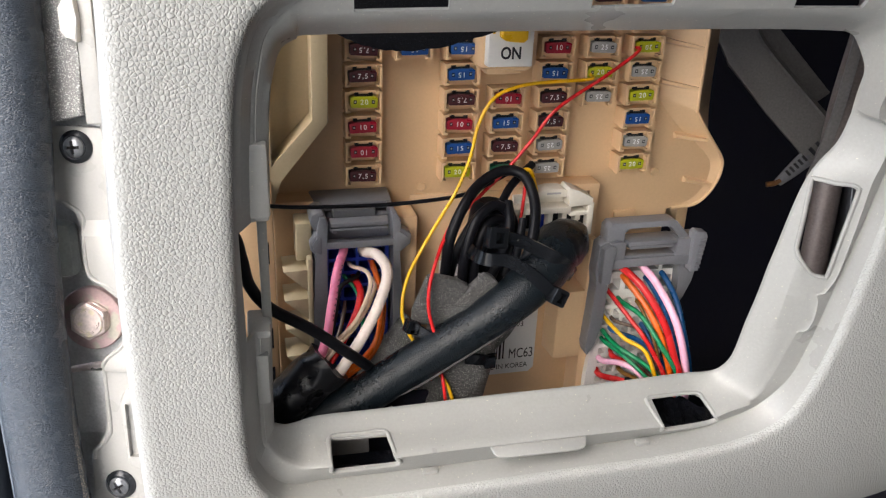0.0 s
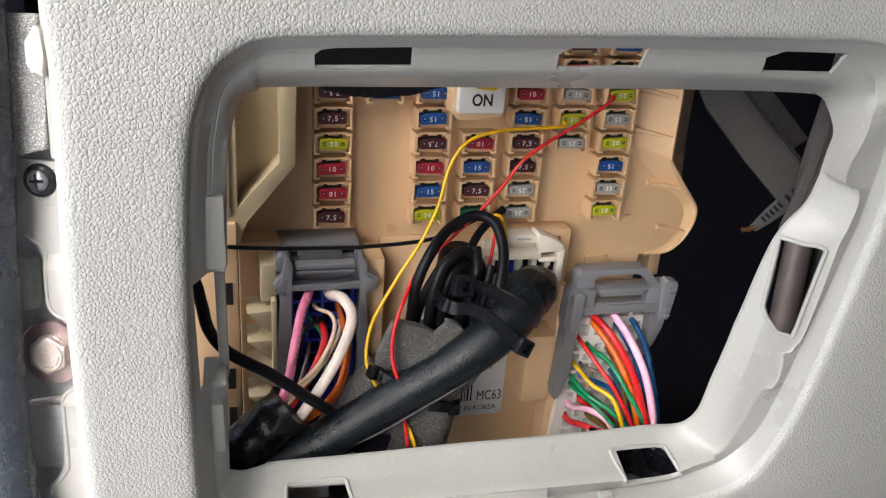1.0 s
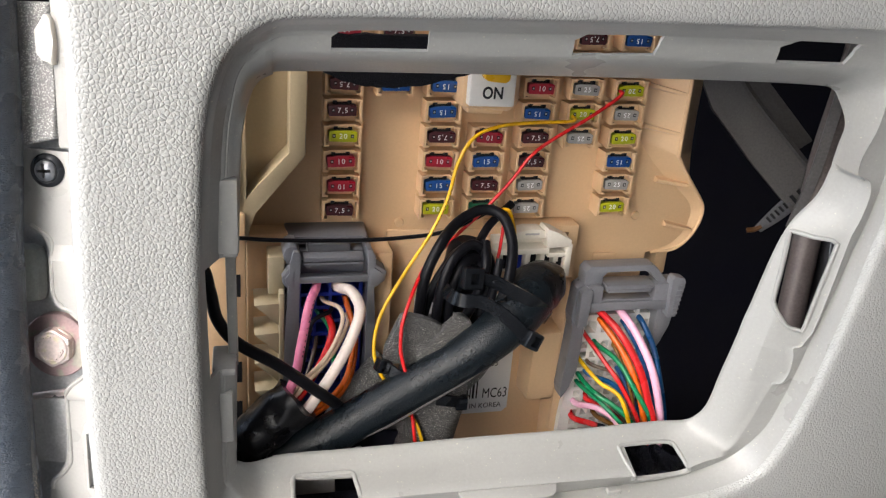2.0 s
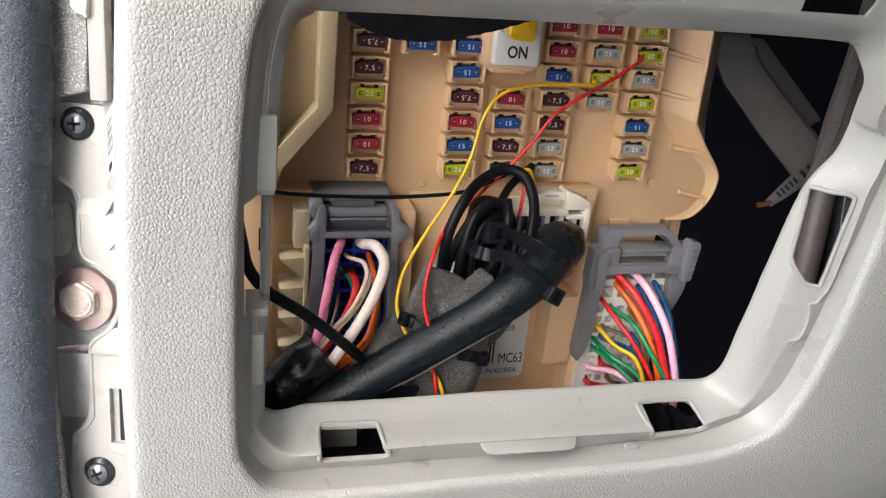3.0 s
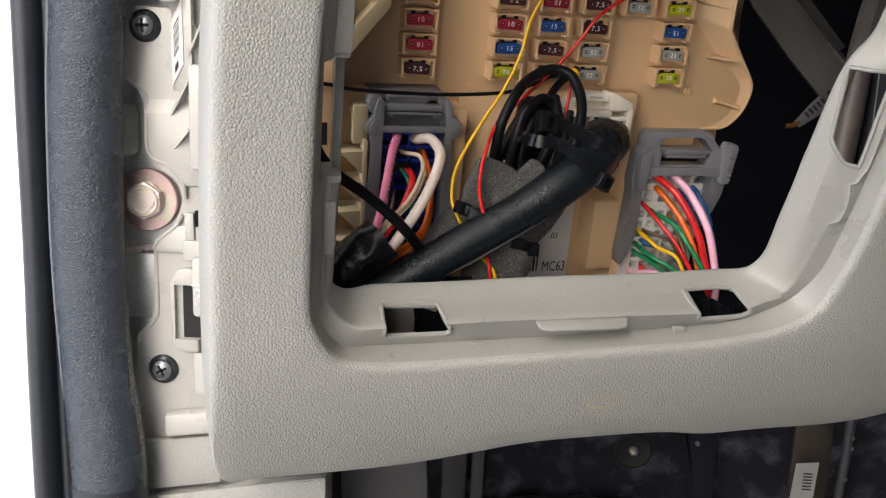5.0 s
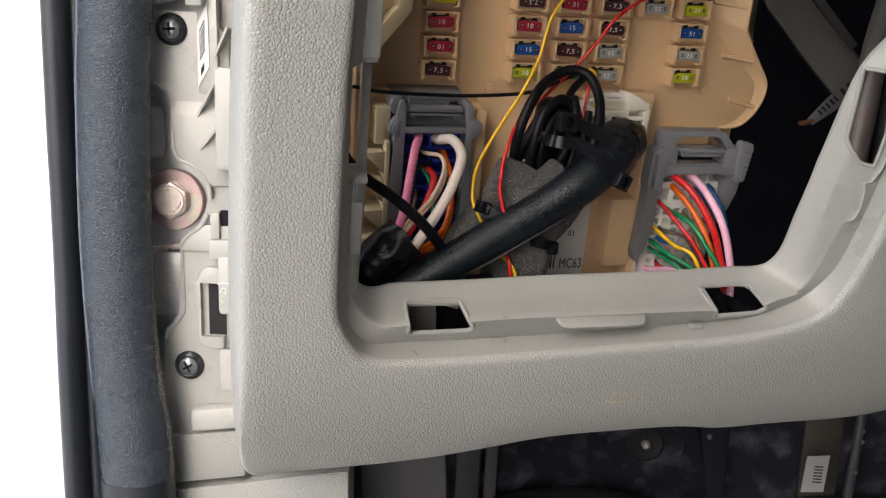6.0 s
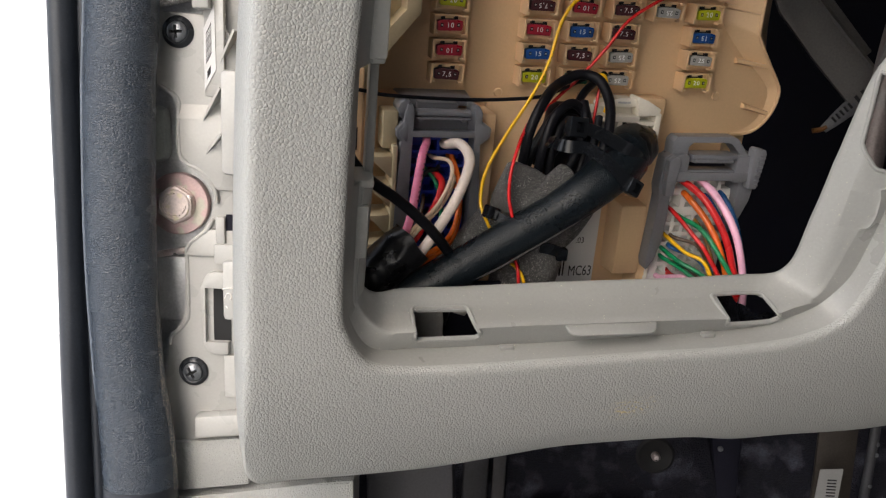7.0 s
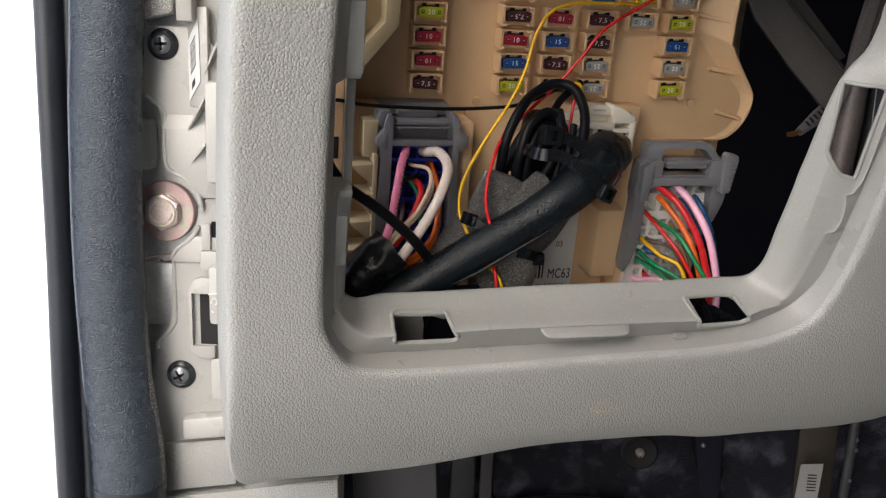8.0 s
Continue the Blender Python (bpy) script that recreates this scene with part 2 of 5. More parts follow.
FUSE = {
    "7.5": material("brown_fuse", (0.060, 0.012, 0.016), 0.3, vary=0.1), "10": material("red_fuse", (0.34, 0.012, 0.030), 0.3, vary=0.1),
    "15": material("blue_fuse", (0.010, 0.070, 0.27), 0.3, vary=0.1), "20": material("yellow_fuse", (0.42, 0.44, 0.012), 0.3, vary=0.1),
    "25": material("clear_fuse", (0.36, 0.35, 0.33), 0.25, vary=0.1), "30": material("green_fuse", (0.010, 0.10, 0.05), 0.3, vary=0.1),
}

# ---- frames of the place: across, up and out towards the cabin, in millimetres ----
K = 0.001


def basis(origin, turn, lean):
    a, b = radians(turn), radians(lean)
    across, flat = Vector((math.cos(a), math.sin(a), 0)), Vector((math.sin(a), -math.cos(a), 0))
    up = math.cos(b) * Vector((0, 0, 1)) + math.sin(b) * flat
    out = across.cross(up)
    m = Matrix((across, up, out)).transposed().to_4x4()
    return Matrix.Translation(origin) @ m


TRIM = basis((-0.01069, 0.26095, 0.65026), 15.6, 17)
BOX = basis((-0.02857, 0.30996, 0.74713), 17.4, 10)
POST = basis((-0.138, 0.297, 0.690), 0, 0)


def at(base, u, w, n, turn=0.0, tip=0.0):
    return base @ Matrix.Translation((u * K, w * K, n * K)) @ Euler((radians(tip), 0, radians(turn))).to_matrix().to_4x4()


# ---- mesh helpers, all in millimetres ----


def box(bm, x0, x1, y0, y1, z0, z1, bevel=0.0, top=None):
    """A box; top: (dx, dy) by which the front face is drawn in."""
    dx, dy = top or (0, 0)
    low = [bm.verts.new((x * K, y * K, z0 * K)) for x, y in ((x0, y0), (x1, y0), (x1, y1), (x0, y1))]
    high = [bm.verts.new((x * K, y * K, z1 * K)) for x, y in ((x0 + dx, y0 + dy), (x1 - dx, y0 + dy), (x1 - dx, y1 - dy), (x0 + dx, y1 - dy))]
    faces = [bm.faces.new(low[::-1]), bm.faces.new(high)]
    for i in range(4):
        j = (i + 1) % 4
        faces.append(bm.faces.new((low[i], low[j], high[j], high[i])))
    if bevel:
        edges = {e for f in faces for e in f.edges}
        bmesh.ops.bevel(bm, geom=list(edges), offset=bevel * K, segments=2, profile=0.5, affect="EDGES", clamp_overlap=True)
    return bm


def prism(bm, outline, z0, z1, bevel=0.0):
    """An outline (counter-clockwise) drawn out from z0 to z1."""
    low = [bm.verts.new((x * K, y * K, z0 * K)) for x, y in outline]
    high = [bm.verts.new((x * K, y * K, z1 * K)) for x, y in outline]
    faces = [bm.faces.new(low[::-1]), bm.faces.new(high)]
    for i in range(len(low)):
        j = (i + 1) % len(low)
        faces.append(bm.faces.new((low[i], low[j], high[j], high[i])))
    if bevel:
        edges = {e for f in faces for e in f.edges}
        bmesh.ops.bevel(bm, geom=list(edges), offset=bevel * K, segments=2, profile=0.5, affect="EDGES", clamp_overlap=True)
    return bm


def smooth_line(points, steps=6, closed=False):
    """A Catmull-Rom line through points of any size."""
    pts = [np.array(p, float) for p in points]
    n, out = len(pts), []
    for i in range(n if closed else n - 1):
        if closed:
            a, b, c, d = pts[i - 1], pts[i], pts[(i + 1) % n], pts[(i + 2) % n]
        else:
            b, c = pts[i], pts[i + 1]
            a = pts[i - 1] if i else 2 * b - c
            d = pts[i + 2] if i + 2 < n else 2 * c - b
        for k in range(steps):
            t = k / steps
            out.append(0.5 * (2 * b + (c - a) * t + (2 * a - 5 * b + 4 * c - d) * t * t + (3 * b - a - 3 * c + d) * t ** 3))
    if not closed:
        out.append(pts[-1])
    return out


def sweep(bm, points, section, steps=6, scale=None, side=None):
    """Draws a section (list of x, y in mm) along a smooth line. scale: a size at each point; side: a fixed way for the section's x."""
    line = [Vector(p) for p in smooth_line(points, steps)]
    sizes = [s[0] for s in smooth_line([(s,) for s in scale], steps)] if scale else [1.0] * len(line)
    rings, prev = [], None
    for i, p in enumerate(line):
        d = (line[min(i + 1, len(line) - 1)] - line[max(i - 1, 0)]).normalized()
        if side is not None:
            x = Vector(side)
        elif prev is None:
            x = d.orthogonal()
        else:
            x = prev
        x = (x - d * x.dot(d)).normalized()
        prev, y = x, d.cross(x)
        rings.append([bm.verts.new((p + (x * a + y * b) * sizes[i]) * K) for a, b in section])
    m = len(section)
    for a, b in zip(rings, rings[1:]):
        for i in range(m):
            j = (i + 1) % m
            bm.faces.new((a[i], a[j], b[j], b[i]))
    bm.faces.new(rings[0][::-1]), bm.faces.new(rings[-1])
    return bm


def circle(r, n=12):
    return [(r * math.cos(2 * math.pi * i / n), r * math.sin(2 * math.pi * i / n)) for i in range(n)]


def tube(points, r, n=12, steps=6, scale=None):
    return sweep(bmesh.new(), points, circle(r, n), steps, scale)


def lathe(bm, profile, n=32, centre=(0, 0)):
    """A profile of (radius, height) turned round the z axis, closed where the radius is 0."""
    rings = []
    for r, z in profile:
        if r <= 1e-6:
            rings.append([bm.verts.new((centre[0] * K, centre[1] * K, z * K))])
        else:
            rings.append([bm.verts.new(((centre[0] + r * math.cos(2 * math.pi * i / n)) * K, (centre[1] + r * math.sin(2 * math.pi * i / n)) * K, z * K)) for i in range(n)])
    for a, b in zip(rings, rings[1:]):
        for i in range(n):
            j = (i + 1) % n
            if len(a) == 1 and len(b) == 1:
                continue
            if len(a) == 1:
                bm.faces.new((a[0], b[j], b[i]))
            elif len(b) == 1:
                bm.faces.new((a[i], a[j], b[0]))
            else:
                bm.faces.new((a[i], a[j], b[j], b[i]))
    return bm


def mesh_of(name, bm, mats, smooth=True, angle=28):
    bmesh.ops.recalc_face_normals(bm, faces=bm.faces)
    me = bpy.data.meshes.new(name)
    bm.to_mesh(me)
    bm.free()
    for m in mats if isinstance(mats, (list, tuple)) else [mats]:
        me.materials.append(m)
    if smooth:
        me.shade_smooth()
        me.set_sharp_from_angle(angle=radians(angle))
    return me


def part(name, bm, mat, parent, label="", smooth=True, angle=28):
    ob = new(name, bm if isinstance(bm, bpy.types.Mesh) else mesh_of(name, bm, mat, smooth, angle))
    ob.parent = parent
    return tagged(ob, label)


def thing(name, m, label, category, group="", kind=""):
    ob = new(name)
    ob.empty_display_size = 0.01
    ob.matrix_world = m
    return tagged(ob, label, category, group, kind)


def solid(name, bm, mat, m, label, category, group="", kind="", angle=28):
    ob = new(name, mesh_of(name, bm, mat, True, angle))
    ob.matrix_world = m
    return tagged(ob, label, category, group, kind)


def carve(me, cutters, thickness=None):
    """The mesh, thickened if asked, with closed cutter meshes taken out of it, as one new mesh."""
    temp = new("temp", me)
    made = []
    if thickness:
        mod = temp.modifiers.new("thick", "SOLIDIFY")
        mod.thickness, mod.offset = thickness * K, -1
    for bm in cutters:
        c = new("cutter", mesh_of("cutter", bm, [], False))
        made.append(c)
        mod = temp.modifiers.new("cut", "BOOLEAN")
        mod.operation, mod.object, mod.solver = "DIFFERENCE", c, "EXACT"
    bpy.context.view_layer.update()
    result = bpy.data.meshes.new_from_object(temp.evaluated_get(bpy.context.evaluated_depsgraph_get()))
    for o in (*made, temp):
        bpy.data.objects.remove(o)
    result.name = me.name + "_cut"
    result.set_sharp_from_angle(angle=radians(28 if not thickness else 50))
    return result


def lettering(text, size, mat, depth=0.05, turn=0.0, wide=1.0, bold=0.0, spread=1.0):
    """Raised letters with the built-in font, centred at the origin; size: the height of capitals in mm."""
    curve = bpy.data.curves.new("lettering", "FONT")
    curve.body, curve.size, curve.align_x, curve.align_y = text, size * K / 0.73, "CENTER", "CENTER"
    curve.extrude, curve.resolution_u, curve.offset, curve.space_character = depth * K, 3, bold * K, spread
    ob = new("temp", curve)
    bpy.context.view_layer.update()
    me = bpy.data.meshes.new_from_object(ob.evaluated_get(bpy.context.evaluated_depsgraph_get()))
    bpy.data.objects.remove(ob)
    me.transform(Matrix.Rotation(radians(turn), 4, "Z") @ Matrix.Diagonal((wide, 1, 1, 1)))
    me.materials.clear()
    me.materials.append(mat)
    return me


# ---- setting: outside, cavity walls and unseen cabin slabs added to shape the light ----


def slab(name, x0, x1, y0, y1, z0, z1, mat, label, category="wall"):
    bm = bmesh.new()
    box(bm, x0 / K, x1 / K, y0 / K, y1 / K, z0 / K, z1 / K)
    ob = new(name, mesh_of(name, bm, mat, False))
    return tagged(ob, label, category, kind="structure")


slab("ground", -3000, 3000, -3000, 3000, -0.05, 0.0, GROUND, "pale bright concrete ground outside the open door", "ground")


def backdrop():
    """A glowing sheet for the bright overcast distance outside the open door, curved round the front left."""
    bm = bmesh.new()
    low = [bm.verts.new((-0.25 - 2.2 * math.sin(radians(a)), 0.3 + 2.2 * math.cos(radians(a)), -0.02)) for a in range(0, 71, 10)]
    top = [bm.verts.new((v.co.x, v.co.y, 2.2)) for v in low]
    for i in range(len(low) - 1):
        bm.faces.new((low[i], low[i + 1], top[i + 1], top[i]))
    tagged(new("backdrop", mesh_of("backdrop", bm, GLARE, True)), "glowing white sheet standing in for overexposed daylight outside the open door", "backdrop", kind="structure")


backdrop()
# unseen roof slab, its left edge placed to limit the sky light
slab("ceiling", -0.16, 1.45, -1.6, 0.55, 1.28, 1.32, UNSEEN_ROOF, "unseen pale roof slab added to cut light from above", "ceiling")
slab("floor", -0.22, 0.67, 0.12, 1.2, 0.26, 0.30, CARPET, "dark carpeted footwell floor", "floor")
# unseen floor and walls, added dark to block and soak up light
slab("unseen_cabin_floor", -0.22, 0.67, -1.6, 0.12, 0.26, 0.31, UNSEEN_FLOOR, "unseen dark floor slab added to limit light from below", "floor")
slab("light_block_east", 0.36, 0.40, -1.6, 1.2, 0.26, 1.28, LIGHT_BLOCK, "unseen dark wall added to cut bounced light from the right")
slab("light_block_south", 0.0, 0.36, -0.75, -0.70, 0.26, 1.28, LIGHT_BLOCK, "unseen dark wall added to block light from behind")
# these three carry the darkness of the cavity in their colour
slab("firewall", -0.16, 1.45, 0.72, 0.75, 0.26, 1.02, DARK, "bulkhead behind the dashboard, near-black in place of cavity shade")
slab("dashboard_top", -0.125, 1.45, 0.21, 0.75, 0.955, 0.98, DARK, "underside of the dashboard top, near-black in place of shade", "dashboard")
slab("pillar_wall", -0.178, -0.145, 0.31, 0.75, 0.26, 1.02, DARK, "inner side of the front door pillar, near-black in place of shade")

# ---- the dashboard trim panel with its opening ----
# columns: rim, inner seam, flange lip, opening and outer edge, each u, w; then seam and lip heights, slope share and height, opening height
LEFT = (5.0, 0.0, 0.5, -2.0, -4.5)
TOP = (4.0, 0.0, 0.4, -2.2, -14.5)
SIDE = (0.9, 3.0, 0.6, -3.2, -10.0)
LOW = (-1.0, 3.2, 0.32, -8.6, -14.5)
BEND_A, BEND_B = (0.7, 2.8, 0.52, -4.8, -11.2), (0.5, 2.6, 0.42, -6.6, -12.8)
BEND_C, BEND_D, BEND_E = (1.2, 1.8, 0.36, -7.4, -12.5), (2.6, 1.2, 0.40, -5.4, -9.4), (4.2, 0.4, 0.46, -3.2, -6.4)
STATIONS_A = [
    (-53, 20, -51, 20, -47.8, 21, -44.2, 22, -87.4, 10, *LEFT), (-53.2, 60, -51.2, 60, -47.5, 60, -43.2, 60, -86.1, 60, *LEFT),
    (-52.3, 100, -50.3, 100, -46.4, 100, -41.8, 100, -84.5, 100, *LEFT), (-50, 138, -48.2, 137, -44.8, 135, -40.6, 132, -81.6, 140, *LEFT),
    (-47.5, 154, -46, 152.5, -43, 149, -39.3, 144, -79.9, 165, *LEFT), (-43, 165, -42, 163, -40.2, 159, -36.5, 149.5, -80.5, 190, *TOP),
]
STATIONS_B = [
    (-35, 172, -34.6, 170, -33.8, 165.6, -32, 153, -79, 235, *TOP), (-24, 174.6, -24, 172.6, -24.4, 168.6, -26, 154.2, -40, 285, *TOP),
    (16, 176, 16, 174, 17, 169.6, 20, 154.8, 16, 290, *TOP), (60, 177, 60, 175, 60, 170.6, 60, 155, 60, 292, *TOP),
    (105, 177.6, 105, 175.6, 105, 171, 105, 155.2, 110, 293, *TOP), (138, 177.5, 138, 175.4, 138, 170.6, 138, 154.6, 150, 293, *TOP),
]
STATIONS_C = [
    (151, 174, 150.4, 172, 149, 167, 146, 153.2, 200, 290, *TOP), (158.5, 165, 157.6, 164, 153.6, 160, 150.5, 149, 262, 280, *TOP),
    (162, 150, 161.6, 149, 152.6, 148, 151.8, 143, 275, 200, *SIDE), (163, 137, 163.4, 137, 151.0, 137, 152.2, 136, 276, 165, *SIDE),
    (163, 130.5, 163.4, 130.5, 151.6, 131.2, 152.2, 130, 276, 150, *SIDE), (163, 129, 163.4, 129, 153.8, 129.9, 152.1, 128.4, 276, 146, *SIDE),
]
STATIONS_C_NEXT = [
    (163, 127, 163.4, 127, 156.9, 128.2, 152.0, 126.4, 276, 140, *SIDE), (163, 121, 163.4, 121, 158.7, 123, 151.2, 120, 276, 130, *SIDE),
    (163, 115, 163.4, 115, 158.4, 114.5, 149.5, 115.5, 276, 120, *SIDE), (162.5, 108, 162.8, 108, 157.3, 108.5, 145.5, 110, 276, 112, *SIDE),
    (162.2, 100, 162, 100, 157.2, 100, 142.4, 103, 276, 104, *SIDE),
]
STATIONS_D = [
    (161.8, 88, 161.2, 88, 157.2, 88, 140.4, 92, 276, 90, *SIDE), (160.8, 73, 159.6, 73, 156.6, 71, 138.4, 73, 275, 72, *SIDE),
    (160.4, 66, 159, 66, 155.2, 66, 137.6, 67, 275, 62, *SIDE), (160.2, 63, 158.8, 63, 154.2, 62.8, 137.4, 64, 275, 58, *SIDE),
    (160.1, 61.6, 158.7, 61.6, 152.3, 61.6, 137.3, 62.4, 275, 56, *SIDE), (160.0, 60, 158.6, 60, 152.3, 60.4, 137.2, 60.8, 275, 54, *SIDE),
    (159.8, 57.6, 158.4, 57.6, 153.0, 57.8, 137.0, 58.4, 275, 51, *SIDE), (159.3, 51, 157.8, 51, 153.3, 51.4, 136.3, 51.6, 274, 44, *SIDE),
]
STATIONS_D_NEXT = [
    (158.9, 47, 157.4, 47, 152.4, 46.8, 135.8, 47.6, 274, 38, *SIDE), (158.7, 45.4, 157.2, 45.4, 151.2, 45.3, 135.6, 46, 274, 35, *SIDE),
    (158.5, 43.8, 157, 43.8, 149.4, 44.4, 135.4, 44.6, 274, 32, *SIDE), (158, 40, 156.6, 40, 148.2, 40, 135, 41, 274, 26, *SIDE),
    (155, 25, 153.4, 24, 144.8, 24, 133.6, 27, 272, 0, *SIDE), (150, 11.5, 146, 12.6, 139.4, 13.6, 131, 20, 270, -41.3, *BEND_A),
    (143, 5, 138, 6.6, 130, 9.8, 127, 16.8, 215, -58.8, *BEND_B),
]
STATIONS_E = [
    (131.5, 0.5, 126, 0.7, 120, 6.6, 118, 15.6, 150, -60.9, *LOW), (119, -1.7, 114, -1.7, 106, 6.0, 105, 15.2, 124, -61.7, *LOW),
    (96, -3.8, 92, -3.1, 87, 6.0, 86, 14.4, 101, -58.3, *LOW), (68, -4.4, 66, -4.1, 62, 6.0, 60, 14, 68, -58.1, *LOW),
    (40, -5.4, 39, -5.1, 38, 5.8, 38, 13.8, 40, -59.3, *LOW), (15, -6.4, 15, -5.7, 15, 5.6, 15, 13, 15, -63.9, *LOW),
]
STATIONS_F = [
    (-10, -7.2, -9, -6.1, -8, 4.8, -8, 12.4, -10, -68.1, *LOW), (-28, -7, -27, -6.1, -26, 4.2, -28, 12, -35, -69.8, *LOW),
    (-40, -5, -38, -4.7, -35, 3.6, -36, 11.8, -70, -70.3, *BEND_C), (-46.2, 0, -44.4, 0.1, -41.2, 6.8, -40.5, 14, -84.6, -70.3, *BEND_D),
    (-51, 9, -49.4, 10, -46.4, 13.5, -43.7, 18, -88.4, -50.3, *BEND_E),
]


def face_height(p):
    """How far the grained face stands out: it falls back towards the lower edge and to the far side."""
    u, w = p
    return -0.0011 * max(0.0, u - 168.0) ** 2 + float(np.interp(w, (-76, -62, -40, -22, -6, 50, 160, 300), (-2.6, 0.6, 6.8, 10.2, 11.8, 11.8, 9.5, 4.0)))


def pierce(bm, planes, low, high):
    """Takes out of a skin what lies behind all the planes (point, outward way), between two heights."""
    centre = lambda f: f.calc_center_median() / K
    near = [f for f in bm.faces if low - 4 < centre(f).z < high + 4 and all((centre(f) - Vector(p)).dot(Vector(n).normalized()) < 25 for p, n in planes)]
    geom = set(near) | {e for f in near for e in f.edges} | {v for f in near for v in f.verts}
    for p, n in planes:
        done = bmesh.ops.bisect_plane(bm, geom=[g for g in geom if g.is_valid], dist=1e-7, plane_co=Vector(p) * K, plane_no=Vector(n).normalized())
        geom = {g for g in geom if g.is_valid} | set(done["geom"])
    gone = [f for f in geom if f.is_valid and isinstance(f, bmesh.types.BMFace) and low < centre(f).z < high and all((centre(f) - Vector(p)).dot(Vector(n)) < 0 for p, n in planes)]
    bmesh.ops.delete(bm, geom=gone, context="FACES")


def slot_rim(shell, outline):
    """A rounded bead that follows the edge of an opening on the flange."""
    path, m = [], len(outline)
    for i in range(m + 1):
        a, b = Vector(outline[i % m]), Vector(outline[(i + 1) % m])
        way = (b - a).normalized()
        side = Vector((way.y, -way.x)) * 0.35
        gap = (b - a).length
        for d in (min(0.9, gap * 0.3), gap * 0.5, gap - min(0.9, gap * 0.3)):
            p = a + way * d + side
            hit = shell.ray_cast(Vector((p.x * K, p.y * K, 0.05)), Vector((0, 0, -1)))[0]
            path.append((p.x, p.y, (hit.z / K if hit else -6.0) - 0.25))
    return sweep(bmesh.new(), path[:-2], [(0.85 * x, 0.85 * y) for x, y in circle(1, 10)], 3)


def trim_panel():
    ob = thing("dashboard_trim_panel", TRIM, "pale grey grained plastic dashboard panel with an open fuse hatch", "trim panel")
    line = smooth_line(STATIONS_A + STATIONS_B + STATIONS_C + STATIONS_C_NEXT + STATIONS_D + STATIONS_D_NEXT + STATIONS_E + STATIONS_F, 6, True)
    rings = []
    for s in line:
        r, seam, lip, o, x = (Vector((s[i], s[i + 1])) for i in (0, 2, 4, 6, 8))
        jn, ln, mf, mn, on = s[10:15]
        if r.x > 148 and 8 < r.y < 76:
            ln -= 0.5 * max(0.0, seam.x - 3.5 - lip.x)
        outward = (x - r).normalized()
        inward = (o - lip).normalized()
        gap = (x - r).length
        hr, hx = face_height(r), face_height(x)
        # left edge tapers and runs deep, unseen, added to keep light out behind
        draft = 1.0 if x.x < -70 and -60 < r.y < 160 else 0.0
        col = [(x - outward * 2.0 * draft, hx - 15 - 31 * draft), (x + outward * 3.6 * draft, hx - 14 - 6 * draft), (x + outward * 1.9 * draft, hx - 9 - 3 * draft), (x + outward * 0.4 * draft, hx - 4.0), (x - outward * 0.5, hx - 2.0), (x - outward * 1.8, hx - 0.6), (x - outward * 4.0, hx)]
        for f in (0.12, 0.24, 0.36, 0.48, 0.6, 0.72, 0.84):
            p = x - outward * (4.0 + (gap - 8.0) * f)
            col.append((p, face_height(p)))
        col += [(r + outward * 3.6, face_height(r + outward * 3.6)), (r + outward * 1.4, hr - 0.35), (r + outward * 0.3, hr - 1.3), (r, hr - 3.0)]
        mid = lip.lerp(o, mf)
        if r.x > 150 and 20 < r.y < 150:
            mid = mid.lerp(seam.lerp(o, 0.72), min(1.0, max(0.0, (lip - o).length - 6) / 8))
        col += [(r.lerp(seam, 0.5), hr * 0.5 + jn * 0.5 - 1.2), (r.lerp(seam, 0.93), jn + (hr - 3 - jn) * 0.06), (seam, jn), (seam.lerp(lip, 0.06), jn + (ln - jn) * 0.06)]
        if ln > jn:
            col += [(seam.lerp(lip, 0.82), jn + (ln - jn) * 0.82), (lip - inward * 0.3, ln - 0.1), (lip + inward * 0.25, ln - 0.75)]
        else:
            col += [(lip - inward * 1.0, ln - 0.1), (lip - inward * 0.3, ln - 0.2), (lip + inward * 0.4, ln - 0.8)]
        col += [(lip.lerp(mid, 0.3), ln + (mn - ln) * 0.34)]
        col += [(mid, mn), (mid.lerp(o, 0.5), mn + (on - mn) * 0.55), (o - inward * 0.5, on + 0.6), (o, on - 0.2), (o - inward * 0.2, on - 1.2)]
        rings.append(col)
    bm = bmesh.new()
    grid = [[bm.verts.new((p.x * K, p.y * K, n * K)) for p, n in col] for col in rings]
    m = len(grid)
    for i in range(m):
        a, b = grid[i], grid[(i + 1) % m]
        for j in range(len(a) - 1):
            f = bm.faces.new((a[j], a[j + 1], b[j + 1], b[j]))
            f.material_index = 0 if j < 17 else 1
    shell = BVHTree.FromBMesh(bm)
    openings = (
        [(-17, 164.2), (8.7, 164.8), (8.4, 171.2), (-11, 170.3), (-15.5, 169.6), (-17.2, 168)],
        [(49.6, 165.2), (74.3, 166), (75.4, 172.4), (52.4, 171.8), (49.3, 169.7)],
        [(113.5, 165.2), (136.7, 165.2), (139, 172.4), (118, 172.5), (112.8, 170)],
        [(-24.8, -0.9), (-1.6, -0.8), (0.3, 0.8), (-3.8, 7.0), (-25.0, 6.6)],
        [(103.4, 1.4), (124.0, 1.6), (126.8, 3.4), (122, 9.8), (99.8, 9.2), (102.8, 4.8)],
        [(149.3, 69.3), (153.6, 69.3), (154.8, 104.2), (153.6, 105.2), (143.8, 104.0), (143.4, 78), (144.4, 75)],
    )
